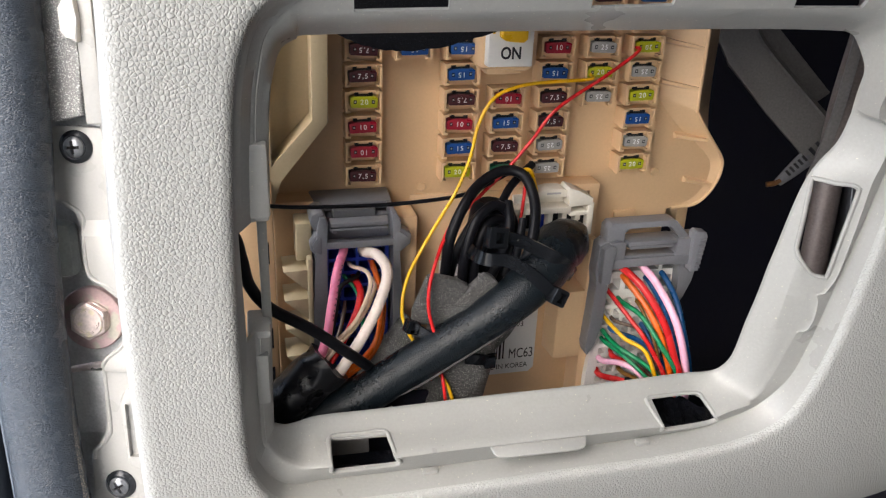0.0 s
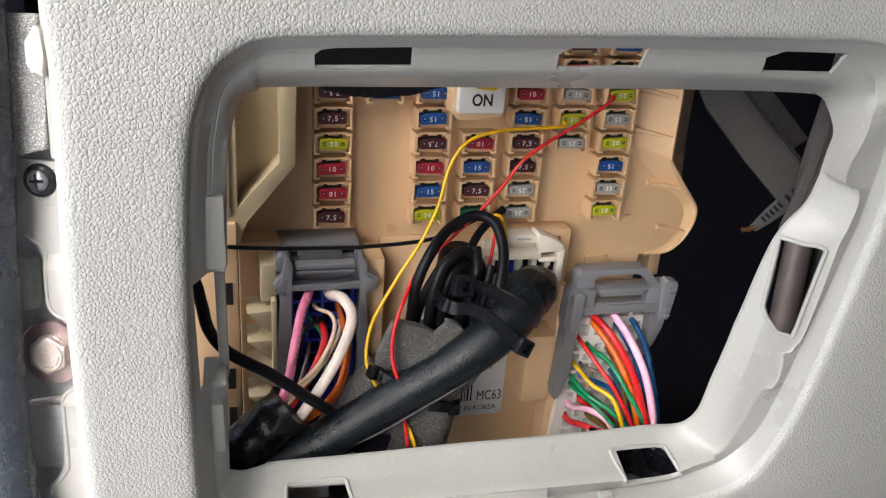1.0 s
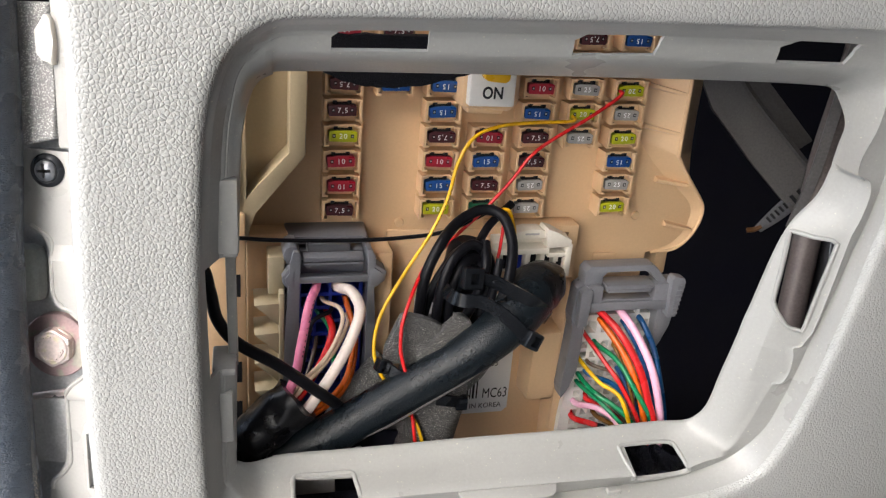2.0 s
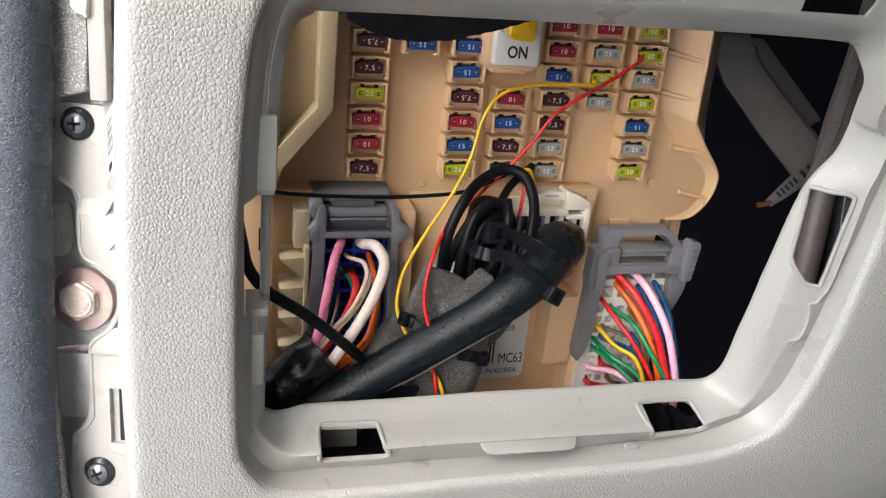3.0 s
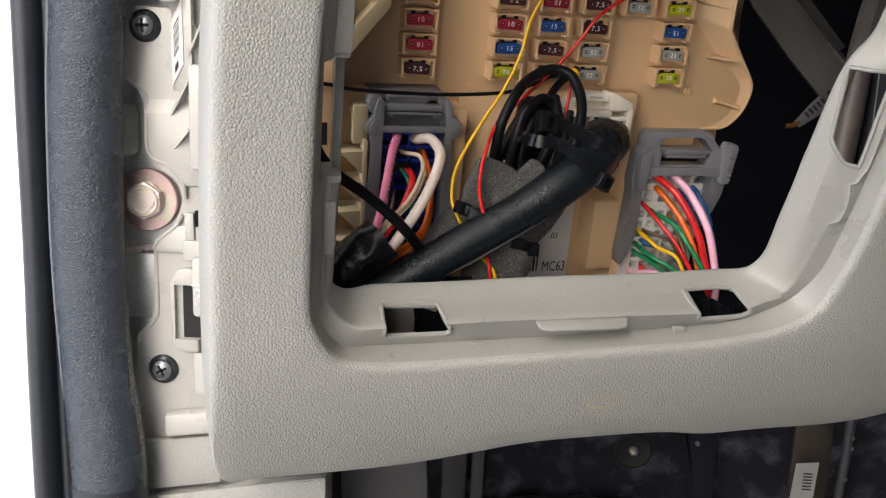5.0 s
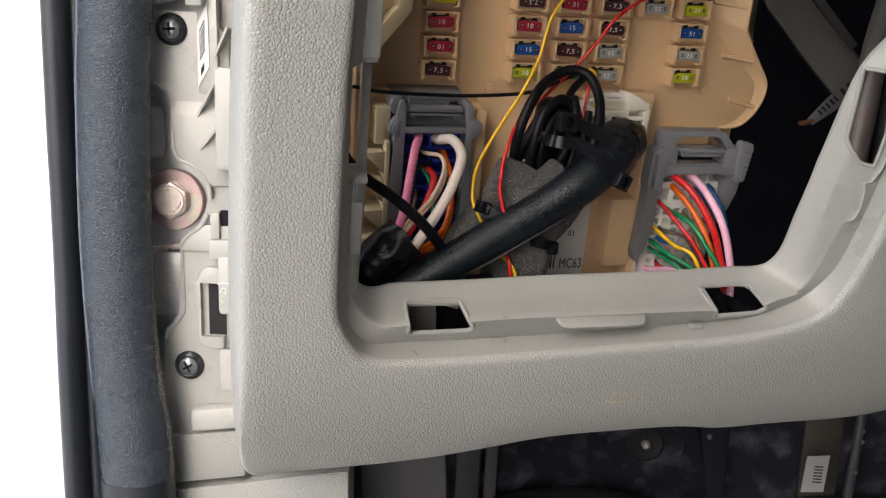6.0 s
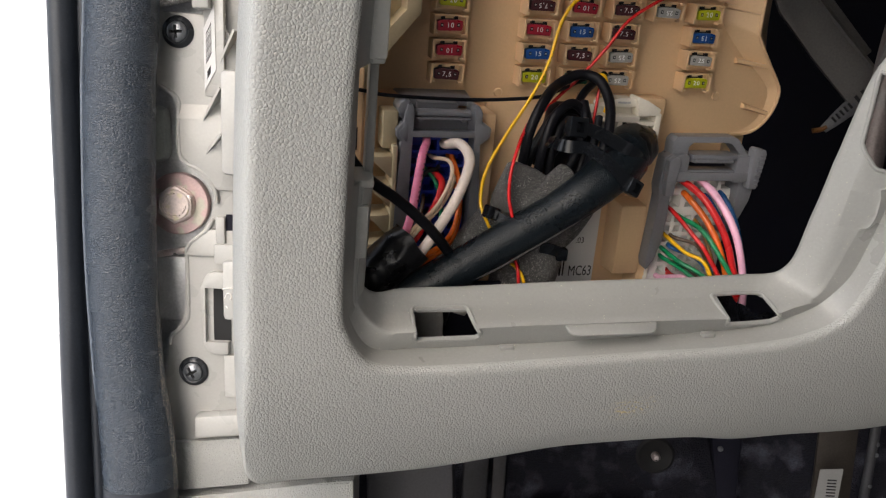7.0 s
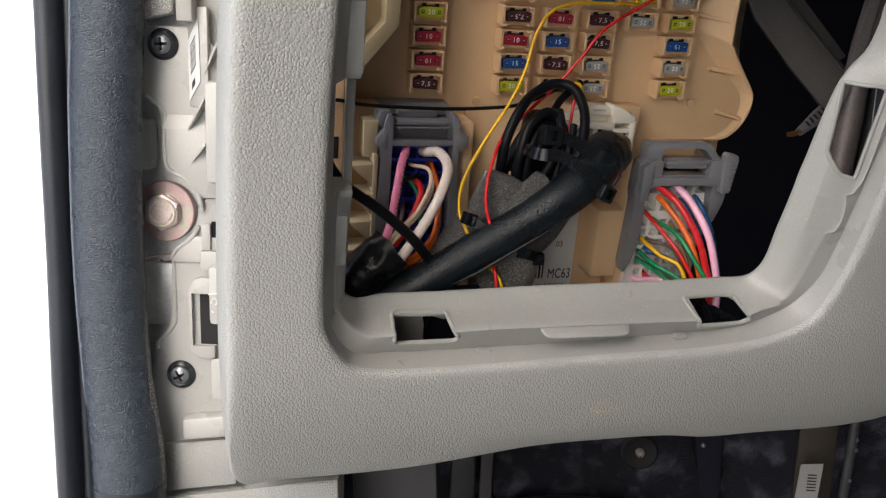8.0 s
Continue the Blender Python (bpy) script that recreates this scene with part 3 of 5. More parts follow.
    for outline in openings:
        pierce(bm, [((x0, y0, 0), (y1 - y0, x0 - x1, 0)) for (x0, y0), (x1, y1) in zip(outline, outline[1:] + outline[:1])], -16, 6)
    pierce(bm, [((0, 63, 0), (0, -1, 0)), ((0, 103, 0), (0, 1, 0)), ((-51, 0, 0), (-1, 0, 0)), ((-38.0, 0, 0), (1, 0, 0))], -16, 8)
    for f in bm.faces:
        f.normal_update()
    lit = [f for f in bm.faces if f.material_index == 0]
    if sum(f.normal.z for f in lit) < 0:
        bmesh.ops.reverse_faces(bm, faces=bm.faces)
    me = bpy.data.meshes.new("panel")
    bm.to_mesh(me)
    bm.free()
    me.materials.append(GRAINED)
    me.materials.append(SMOOTH)
    me.shade_smooth()
    part("panel", carve(me, [], 1.3), None, ob)
    part("bridge", box(bmesh.new(), -45.9, -42.9, 58, 107, -14.0, -8.2, 0.5), SMOOTH, ob, "recessed strip beside the slot")
    part("slot_end", box(bmesh.new(), -50.6, -42.0, 102.6, 105.4, -13.0, -0.6, 0.8), SMOOTH, ob)
    part("slot_end", box(bmesh.new(), -50.8, -43.4, 60.2, 63.2, -13.0, -0.2, 0.8), SMOOTH, ob)
    part("clip_tab", box(bmesh.new(), -48.0, -41.6, 104.3, 128, -3.0, 0.4, 0.9), SMOOTH, ob)
    part("clip_tab", box(bmesh.new(), -49.0, -44.6, 33.4, 53.8, -3.0, 0.4, 0.9), SMOOTH, ob)
    for outline in openings[3:]:
        part("slot_rim", slot_rim(shell, outline), SMOOTH, ob)
    tongue = prism(bmesh.new(), [(33.0, -1.0), (33.3, 2.0), (34.0, 4.6), (35.6, 6.0), (38.4, 6.6), (66.6, 6.6), (69.2, 5.9), (70.5, 4.2), (70.8, 2.0), (71.4, -1.0)], -1.5, 0.0, 0.55)
    tongue.transform(Matrix.Translation((0, 0.0058, 0.0012)) @ Matrix(((1, 0, 0), (0, -0.46, 0.888), (0, 0.888, 0.46))).to_4x4())
    part("clip_tab", tongue, SMOOTH, ob)
    part("locating_nib", box(bmesh.new(), 8.6, 14.2, -7.0, -4.6, 0.2, 2.4, 0.4), SMOOTH, ob)
    part("locating_nib", box(bmesh.new(), 92.8, 98.0, -3.2, -1.2, 0.5, 3.2, 0.3), SMOOTH, ob)
    return ob


trim_panel()


# ---- the door pillar beside the panel ----


def cross_screw(u, w, n, turn, label):
    ob = thing("screw", at(POST, u, w, n, turn), label, "screw", "screws on the pillar")
    head = lathe(bmesh.new(), [(0, 3.3), (1.8, 3.2), (3.2, 2.7), (4.0, 1.9), (4.3, 0.5), (4.3, -0.5), (0, -0.5)], 32)
    me = mesh_of("head", head, [SCREW_HEAD], True, 40)
    slots = [box(bmesh.new(), -2.7, 2.7, -0.62, 0.62, 1.3, 4.5), box(bmesh.new(), -0.62, 0.62, -2.7, 2.7, 1.3, 4.5)]
    part("head", carve(me, slots), None, ob)
    for x, y in ((2.55, 0.58), (0.58, 2.55)):
        part("cross_recess", box(bmesh.new(), -x, x, -y, y, 1.1, 1.9), DARK_HOLE, ob)
    part("washer", lathe(bmesh.new(), [(4.1, 1.2), (4.8, 1.5), (5.9, 0.9), (6.5, 0.2), (6.5, -0.4), (4.1, -0.4), (4.1, 1.2)], 32), BLACK_STEEL, ob)
    return ob


def leaned(bm, start, rise):
    """Tips a flat piece towards the viewer from one line across."""
    for v in bm.verts:
        v.co.z += max(0.0, v.co.x / K - start) * rise * K
    return bm


def pillar_bracket():
    ob = thing("pillar_bracket", POST, "pale grey moulded plastic bracket screwed to the door pillar", "bracket")
    upper = [(-16, 54), (-8.7, 49.1), (-6.2, 47.5), (-2.4, 45.1), (-0.8, 41), (-0.9, 32.6), (-0.8, 22.4), (1.5, 17.8), (6.7, 15.4), (11.4, 11.2), (13.9, 6.6), (14.4, 1.4)]
    lower = [(12.8, -4.8), (9.6, -10.2), (4.1, -14.4), (1.4, -17.6), (0.7, -22), (0.8, -45.7), (-0.5, -50.3), (-3.3, -54.1), (-7, -57.1), (-8, -61), (-9, -80), (-6, -106)]
    plate = [(-16, 71)] + upper + lower + [(24, -106), (24, 68), (14, 78), (-8, 79)]
    part("plate", prism(bmesh.new(), plate[::-1], -5.0, 0.0, 0.7), PILLAR, ob)
    part("raised_edge", sweep(bmesh.new(), [(x + 0.9, y + 0.3, 0.0 if y > 40 else 1.7) for x, y in upper[1:]], circle(0.9, 8), 5), PILLAR, ob)
    part("raised_edge", sweep(bmesh.new(), [(x + 0.9, y - 0.3, 1.3 if y > -20 else 0.0) for x, y in lower[:-2]], circle(0.9, 8), 5), PILLAR, ob)
    shoulder = [(-0.3, 37), (-0.2, 22.6), (2.0, 18.6), (7.2, 16.2), (12.0, 12.0), (14.6, 6.8), (24, 6.8), (24, 37)]
    part("shoulder", prism(bmesh.new(), shoulder[::-1], -1.0, 2.2, 1.6), PILLAR, ob)
    slope = box(bmesh.new(), -0.5, 24, 36.2, 42.0, -1, 2.2)
    for v in slope.verts:
        if v.co.y > 0.041 and v.co.z > 0:
            v.co.z = 0.00005
    part("shoulder", slope, PILLAR, ob)
    part("step", prism(bmesh.new(), [(4.6, -15.2), (2.2, -18.2), (1.8, -21.5), (24, -21.5), (24, -9.0), (10.4, -9.6)], -1.0, 1.8, 1.2), PILLAR, ob)
    part("side_wall", leaned(box(bmesh.new(), 10.4, 20, 45.5, 86, -4.0, -0.2, 0.3), 10.4, 0.35), PILLAR, ob)
    lab = part("sticker", leaned(prism(bmesh.new(), [(11.0, 48.0), (16.4, 56.2), (16.0, 81.8), (10.9, 72.4)], 0.1, 0.3), 10.4, 0.35), LABEL, ob, "white paper barcode sticker")
    for i in range(10):
        w = 58.5 + 1.25 * i
        bar = prism(bmesh.new(), [(12.0, w), (14.6, w + 4.4), (14.6, w + 4.9 + 0.3 * (i % 3 == 0)), (12.0, w + 0.5 + 0.3 * (i % 3 == 0))], 0.28, 0.38)
        part("barcode_bar", leaned(bar, 10.4, 0.35), INK, lab)
    part("barcode_bar", leaned(prism(bmesh.new(), [(12.4, 52.4), (14.0, 55), (14.0, 58), (12.4, 55.4)], 0.28, 0.38), 10.4, 0.35), INK, lab)
    for u, w, across, up in ((15.6, 56.6, 9.6, 15.6), (8.6, 34.4, 10.6, 15.0), (9.4, 21.4, 9.8, 9.6)):
        bm = prism(bmesh.new(), [(u, w), (u + 0.9, w - 0.7), (u + across + 0.9, w + up - 0.7), (u + across, w + up)], -1.0, 0.6)
        for v in bm.verts:
            if v.co.z > 0:
                v.co.z += (v.co.x - u * K) * 0.75
        part("rib", bm, PILLAR, ob)
    part("clip_arm", box(bmesh.new(), 19.6, 32, 14.2, 56.4, -1, 9.0, 2.2), PILLAR, ob)
    part("clip_arm", box(bmesh.new(), 8.0, 15, 80, 160, -1, 6.0, 1.0), PILLAR, ob)
    part("back_plate", box(bmesh.new(), 12, 34, 70, 170, -6, -2.5, 0.6), PILLAR, ob)
    part("small_post", box(bmesh.new(), 15.2, 19.2, -15.4, -3.9, -1, 3.4, 0.6), PILLAR, ob)
    # dark block put in as the shade of the gap
    part("slot_shade", box(bmesh.new(), 19.2, 28, -15.4, -3.2, -1, 1.6), DARK, ob, "dark block painted as the shade of the gap beside the post")
    part("tray", box(bmesh.new(), 14.7, 28, -24, -15.4, -1, 4.6, 0.9), PILLAR, ob)
    pocket = [(8.0, -35), (8.3, -32.4), (10.9, -28.4), (14.5, -27.4), (20, -28), (20, -64.4), (13.7, -64.6), (9.6, -62.8), (8.6, -60)]
    me = mesh_of("clip_pocket", prism(bmesh.new(), pocket[::-1], -2.0, 3.0, 1.3), [PILLAR], True)
    part("clip_pocket", carve(me, [box(bmesh.new(), 10.0, 24, -58.6, -34.8, 0.4, 8), box(bmesh.new(), 12.8, 24, -58.4, -35, -5, 8)]), None, ob)
    # black floor paints the pocket's depth as shade
    part("slot_shade", box(bmesh.new(), 12.7, 20.4, -58.7, -34.7, -1.0, 0.15), DARK_HOLE, ob)
    latch = part("latch", box(bmesh.new(), 19.2, 30, -47.2, -21.4, 0.0, 8.5, 1.9), PILLAR, ob)
    for scuff in ([(19.4, -33.6, 8.3), (22.0, -33.0, 8.7), (26.0, -33.4, 8.7)], [(20.4, -37.4, 8.6), (21.6, -35.2, 8.7), (23.2, -36.0, 8.7), (22.6, -38.0, 8.7)], [(20.8, -40.6, 8.6), (21.6, -41.6, 8.7)]):
        part("scuff", sweep(bmesh.new(), scuff, circle(0.28, 6), 4), WHITE, latch, "pale torn scuff")
    part("clip_arm", box(bmesh.new(), 17.2, 26, -84, -64.6, -1, 1.6, 0.8), PILLAR, ob)
    block = box(bmesh.new(), 4.6, 28, -102.6, -91.4, -1, 6.5, 1.6, (0.6, 0.6))
    for v in block.verts:
        v.co.y += (v.co.x - 0.0046) * 0.12
    part("foot_block", block, PILLAR, ob)
    part("sill_flap", prism(bmesh.new(), [(-9, -129.4), (28, -123.6), (28, -101.4), (-9, -106.2)], -2, 3.0, 0.8), GRAINED, ob)
    return ob


def pillar_metal():
    ob = thing("pillar_sheet_metal", POST, "bare grey painted sheet metal of the door pillar", "sheet metal")
    part("sheet", box(bmesh.new(), -45, 40, -140, 84, -10, -7.0, 0.6), SHEET, ob)
    part("pressing", prism(bmesh.new(), [(-24, -52), (-2, -52), (3, -40), (3.4, -23), (-24, -23)], -8, -4.2, 1.6), SHEET, ob)
    part("hinge_plate", prism(bmesh.new(), [(-24, 50), (-9, 47.4), (-4.2, 42.5), (-3.6, 33), (-5.2, 21), (-24, 18)][::-1], -9.5, -7.6, 0.6), ZINC, ob, "pinkish zinc plated hinge plate")
    part("hinge_drum", box(bmesh.new(), -26, -5.8, 17.5, 41.0, -10, 0.6, 4.4), PRIMER, ob, "smooth grey-green hinge boss")
    part("bright_pin", sweep(bmesh.new(), [(-14, -22.8, -4.4), (2.4, -19.6, -4.4)], circle(1.5, 10), 2), STEEL, ob)
    return ob


def pillar_bolt():
    ob = thing("bolt", at(POST, -2.9, 0.0, -3.8), "zinc plated hex bolt with a pinkish wide washer", "bolt")
    part("washer", lathe(bmesh.new(), [(5.5, 0.9), (12.9, 0.9), (13.3, 0.5), (13.3, -2.5), (5.5, -2.5), (5.5, 0.9)], 48), ZINC, ob, "pink iridescent flat washer")
    part("flange", lathe(bmesh.new(), [(0, 2.6), (6.6, 2.6), (7.6, 1.9), (7.9, 0.9), (0, 0.9)], 40), STEEL, ob)
    head = bmesh.new()
    hexagon = [(8.2 * math.cos(radians(60 * i + 28)), 8.2 * math.sin(radians(60 * i + 28))) for i in range(6)]
    prism(head, hexagon, 0.8, 4.6, 0.5)
    cap = part("hex_head", head, STEEL, ob, angle=25)
    part("crown", lathe(bmesh.new(), [(0, 5.2), (6.1, 5.2), (7.0, 4.3), (0, 4.3)], 36), CROWN, cap, "flat stamped top of the bolt", True, 20)
    for a, r, ln in ((100, 4.6, 2.2), (128, 4.8, 1.8), (160, 4.8, 2.0), (195, 4.7, 1.7), (225, 4.6, 2.6), (255, 4.6, 2.6), (285, 4.6, 2.4), (330, 4.3, 2.0), (350, 4.6, 1.6)):
        mark = bmesh.new()
        c, s = math.cos(radians(a)), math.sin(radians(a))
        sweep(mark, [(r * c - s * ln / 2, r * s + c * ln / 2, 5.3), (r * c * 1.06, r * s * 1.06, 5.35), (r * c + s * ln / 2, r * s - c * ln / 2, 5.3)], circle(0.42, 6), 3)
        part("raised_mark", mark, CROWN, cap)
    return ob


def door_seal():
    ob = thing("door_seal", POST, "dark blue-grey grained rubber door weatherstrip, dusty at the edge", "weatherstrip")

    def run(way, n, r, ry, sizes=None):
        oval = [(r * math.cos(2 * math.pi * i / 28), ry * math.sin(2 * math.pi * i / 28)) for i in range(28)]
        return sweep(bmesh.new(), [(u, w, n) for u, w in way], oval, 8, sizes, (1, 0, 0))

    middle = [(-14, 170), (-16.6, 85), (-19.0, 50), (-20.2, 20), (-20.9, -10), (-20.8, -35), (-20.2, -55), (-19.2, -77), (-17.6, -95), (-16.6, -126), (-16, -220)]
    part("bulb", run(middle, 13, 14.3, 11.5, (1, 1, 1, 1, 1, 1, 1, 1.03, 1.08, 1.1, 1.1)), SEAL, ob)
    part("edge_ridge", run([(u - 13.3, w) for u, w in middle], 16.8, 0.9, 0.9), SEAL_EDGE, ob, "pale ridge along the seal edge")
    part("outer_lip", run([(-40.5, 170), (-42, 85), (-42.8, 40), (-43.4, -20), (-44.8, -90), (-45.5, -220)], 8, 6.3, 9.0), SEAL_LIP, ob, "smooth black outer lip of the seal")
    part("groove", run([(-34, 170), (-34.8, 85), (-35.8, 40), (-36.4, -20), (-37.0, -90), (-37, -220)], 4, 4.2, 7), SEAL_LIP, ob)
    edge = [(-7.6, 0, 12.0), (-8.0, -24, 13.0), (-7.6, -44, 14.0), (-6.6, -66, 14.4), (-4.6, -84, 14.6), (-2.8, -104, 14.2), (-1.8, -122, 14.0)]
    part("flocked_edge", sweep(bmesh.new(), edge, [(2.6 * a, 1.6 * c) for a, c in circle(1, 10)], 8, (0.3, 0.6, 0.8, 0.9, 1.0, 1.0, 0.8), (0.8, 0, -0.6)), FELT, ob, "dusty flocked edge")
    part("joint_tape", sweep(bmesh.new(), [(-16.8, -120, 13), (-16.4, -142, 13)], [(15.9 * a, 12.8 * c) for a, c in circle(1, 28)], 2, None, (1, 0, 0)), SEAL_LIP, ob, "band of dark tape round the seal")
    return ob


def sill_panel():
    ob = thing("sill_panel", POST, "pale grey grained kick panel below the pillar bracket", "trim panel")
    part("panel", prism(bmesh.new(), [(-14, -200), (75, -200), (75, -118.4), (50.2, -122.6), (25.4, -127.0), (-4.3, -131.7), (-14, -133.4)], -14, 3.5, 1.6), GRAINED, ob)
    part("panel_return", prism(bmesh.new(), [(75, -200), (120, -200), (116, -120), (72, -121)], -70, -50, 2.0), DARK_GREY, ob, "dull grey return of the kick panel")
    return ob


pillar_bracket()
pillar_metal()
pillar_bolt()
cross_screw(0.4, 70.9, 0.5, 3, "black cross-head screw in the pillar bracket")
cross_screw(3.4, -73.0, 0.5, 28, "black cross-head screw in the pillar bracket")
door_seal()
sill_panel()
foam = solid("foam_strip", prism(bmesh.new(), [(-16, 79.5), (-5, 80.6), (7, 83.4), (7.8, 103), (7.6, 132), (-16, 132)], -2, 5.5, 1.0), FOAM_SILVER, POST, "silver-grey sparkling foam strip above the pillar screw", "foam")
solid("white_clip", prism(bmesh.new(), [(3.4, 113.5), (6.0, 111.6), (9.6, 109.5), (10.2, 118), (9.6, 126), (7.5, 128), (3.2, 122)], 4.5, 9.0, 1.0), WHITE, POST, "glossy white plastic clip on the foam strip", "clip")


def crinkled_film():
    """A hanging sheet of film with folds, its free edge slanting down."""
    bm = bmesh.new()
    rows = []
    for i in range(22):
        drop = i / 21
        row = []
        for j in range(24):
            u = 95.0 + 45.0 * j / 23
            top = float(np.interp(u, (95, 111, 114.6, 117, 121, 128, 140), (11.5, 9.5, 4.0, 1.0, -2.0, -5.0, -8.0)))
            w = top + (-17.0 - top) * drop
            fold = 2.2 * math.sin(0.55 * u + 0.22 * w) + 1.2 * noise.noise(Vector((u * 0.18, w * 0.14, 3.0)))
            row.append((u, w, -19.0 + fold))
        rows.append(row)
    front = [[bm.verts.new((u * K, w * K, n * K)) for u, w, n in row] for row in rows]
    back = [[bm.verts.new((u * K, w * K, (n - 0.3) * K)) for u, w, n in row] for row in rows]
    for i in range(21):
        for j in range(23):
            bm.faces.new((front[i][j], front[i + 1][j], front[i + 1][j + 1], front[i][j + 1]))
            bm.faces.new((back[i][j], back[i][j + 1], back[i + 1][j + 1], back[i + 1][j]))
        bm.faces.new((front[i][23], front[i + 1][23], back[i + 1][23], back[i][23]))
    return solid("plastic_film", bm, FILM, TRIM, "crinkled black plastic film behind the lower slot", "film", angle=80)


crinkled_film()
solid("inner_plate", prism(bmesh.new(), [(-32, -16), (-8.0, -16), (-8.6, -8), (-10.2, 0), (-11.0, 4), (-32, 4)], -24, -22, 0.6), PLATE, TRIM, "dull grey-brown plate inside the dashboard", "plate")
solid("inner_plate", prism(bmesh.new(), [(-4.6, -6.0), (1.0, -8.0), (3.4, -2.0), (1.4, 3.4), (-4.6, 0.6)], -27, -25, 0.6), PLATE, TRIM, "small dull grey lug inside the dashboard", "plate")
# added black sheet: paints the shade behind the lower left slot
solid("inner_plate", prism(bmesh.new(), [(-40, -26), (30, -26), (30, 4), (-40, 4)], -34, -32, 0.6), DARK, TRIM, "added black sheet standing for shade low inside the dashboard", "plate")
solid("cable", tube([(-8, -14, -30), (-7.2, -4, -28), (-9.4, 4, -29), (-14, 12, -34)], 2.4, 14, 6), CABLE, TRIM, "black cable behind the lower slot", "cable")

# ---- the fuse box behind the opening ----
PITCH_U, PITCH_W = 19.35, 9.93


def socket_mesh():
    """One holder: a deep block with a C-shaped wall at each end."""
    bm = bmesh.new()
    box(bm, -7.1, 7.1, -3.9, 4.0, -8.6, -3.2)
    box(bm, -7.1, -6.2, -4.1, 4.1, -3.2, 0.6)
    box(bm, 6.2, 7.1, -4.1, 4.1, -3.2, 0.6)
    for x0, x1 in ((-6.2, -5.0), (5.0, 6.2)):
        box(bm, x0, x1, 3.3, 4.1, -3.2, 0.6)
        box(bm, x0, x1, -4.1, -3.3, -3.2, 0.6)
    box(bm, -5.0, 5.0, 3.2, 4.0, -3.2, -1.6)
    return mesh_of("fuse_holder", bm, BEIGE, False)


def fuse_meshes(amps):
    body = bmesh.new()
    outline = [(-5.2, -1.9), (-4.9, -2.3), (-1.2, -2.3), (-0.8, -2.1), (0.8, -2.1), (1.2, -2.3), (4.9, -2.3), (5.2, -1.9), (5.4, 1.2), (5.1, 1.6), (3.4, 2.0), (-3.4, 2.0), (-5.1, 1.6), (-5.4, 1.2)]
    prism(body, outline, -4.0, -0.1, 0.2)
    back = bmesh.new()
    for x in (-2.75, 2.75):
        box(back, x - 0.7, x + 0.7, 2.0, 3.3, -4.0, -1.5)
        box(back, x * 1.27 - 0.6, x * 1.27 + 0.6, -0.7, 0.7, -0.3, -0.06)
    box(back, -3.4, 3.4, 1.95, 2.25, -4.0, -1.4)
    pins = []
    for x in (-3.5, 3.5):
        pin = bmesh.new()
        box(pin, x - 0.3, x + 0.36, -0.3, 0.3, -0.3, -0.03)
        pins.append(mesh_of("test_point", pin, TERMINAL, False))
    return mesh_of("body", body, FUSE[amps], True), mesh_of("shoulder", back, DARK_HOLE, False), pins


HOLDER = socket_mesh()
FUSE_MESH = {a: fuse_meshes(a) for a in FUSE}
NUMBER = {(a, f): lettering(a.replace(".", ","), 2.05, PRINT, 0.06, 180 * f, 0.98, 0.015, 1.24) for a in FUSE for f in (0, 1)}
TONE = {"7.5": "brown", "10": "red", "15": "blue", "20": "yellow-green", "25": "clear grey", "30": "dark green"}


def fuse(col, row, amps, turned):
    u, w = col * PITCH_U + (0.3 if row % 2 else -0.2), 0.6 + row * PITCH_W
    body, back, pins = FUSE_MESH[amps]
    ob = thing("fuse", at(BOX, u, w, 0.1, (row * 7 + col * 3) % 5 - 2.0, 1.5), f"{TONE[amps]} {amps} amp plastic blade fuse in its holder", "fuse", "fuses in the fuse box")
    shell = part("body", body, None, ob)
    part("shoulder", back, None, ob)
    for pin in pins:
        part("test_point", pin, None, ob)
    num = part("number", NUMBER[amps, turned], None, shell)
    num.location = (0.0, -0.0001, 0.00005)


FUSES = {
    0: [(0, "7.5", 0), (1, "10", 1), (2, "10", 0), (3, "20", 0), (4, "7.5", 0), (5, "7.5", 1), (6, "10", 0), (7, "10", 1)],
    1: [(5, "15", 1), (6, "20", 0), (7, "7.5", 0)],
    2: [(0, "20", 0), (1, "15", 0), (2, "10", 0), (3, "7.5", 1), (4, "15", 1), (5, "15", 1), (6, "10", 0)],
    3: [(0, "30", 1), (1, "7.5", 0), (2, "15", 0), (3, "10", 1)],
    4: [(0, "25", 1), (1, "25", 1), (2, "7.5", 0), (3, "7.5", 0), (4, "15", 1), (5, "10", 0), (6, "10", 0), (7, "20", 0)],
    5: [(3, "25", 1), (4, "20", 0), (5, "25", 0), (6, "10", 0), (7, "7.5", 1)],
    6: [(0, "20", 0), (1, "25", 0), (2, "15", 1), (3, "20", 0), (4, "25", 1), (5, "20", 1), (6, "20", 1), (7, "15", 1)],
}


def ramp(bm, inner, outer, n_in, n_back):
    """The dished flank of the box between an inner line and a raised outer line, with its outer wall."""
    a = [bm.verts.new((p[0] * K, p[1] * K, n_in * K)) for p in smooth_line(inner, 4)]
    b = [bm.verts.new((p[0] * K, p[1] * K, p[2] * K)) for p in smooth_line(outer, 4)]
    c = [bm.verts.new((v.co.x, v.co.y, n_back * K)) for v in b]
    for i in range(len(a) - 1):
        bm.faces.new((a[i], b[i], b[i + 1], a[i + 1]))
        bm.faces.new((b[i], c[i], c[i + 1], b[i + 1]))
    return bm


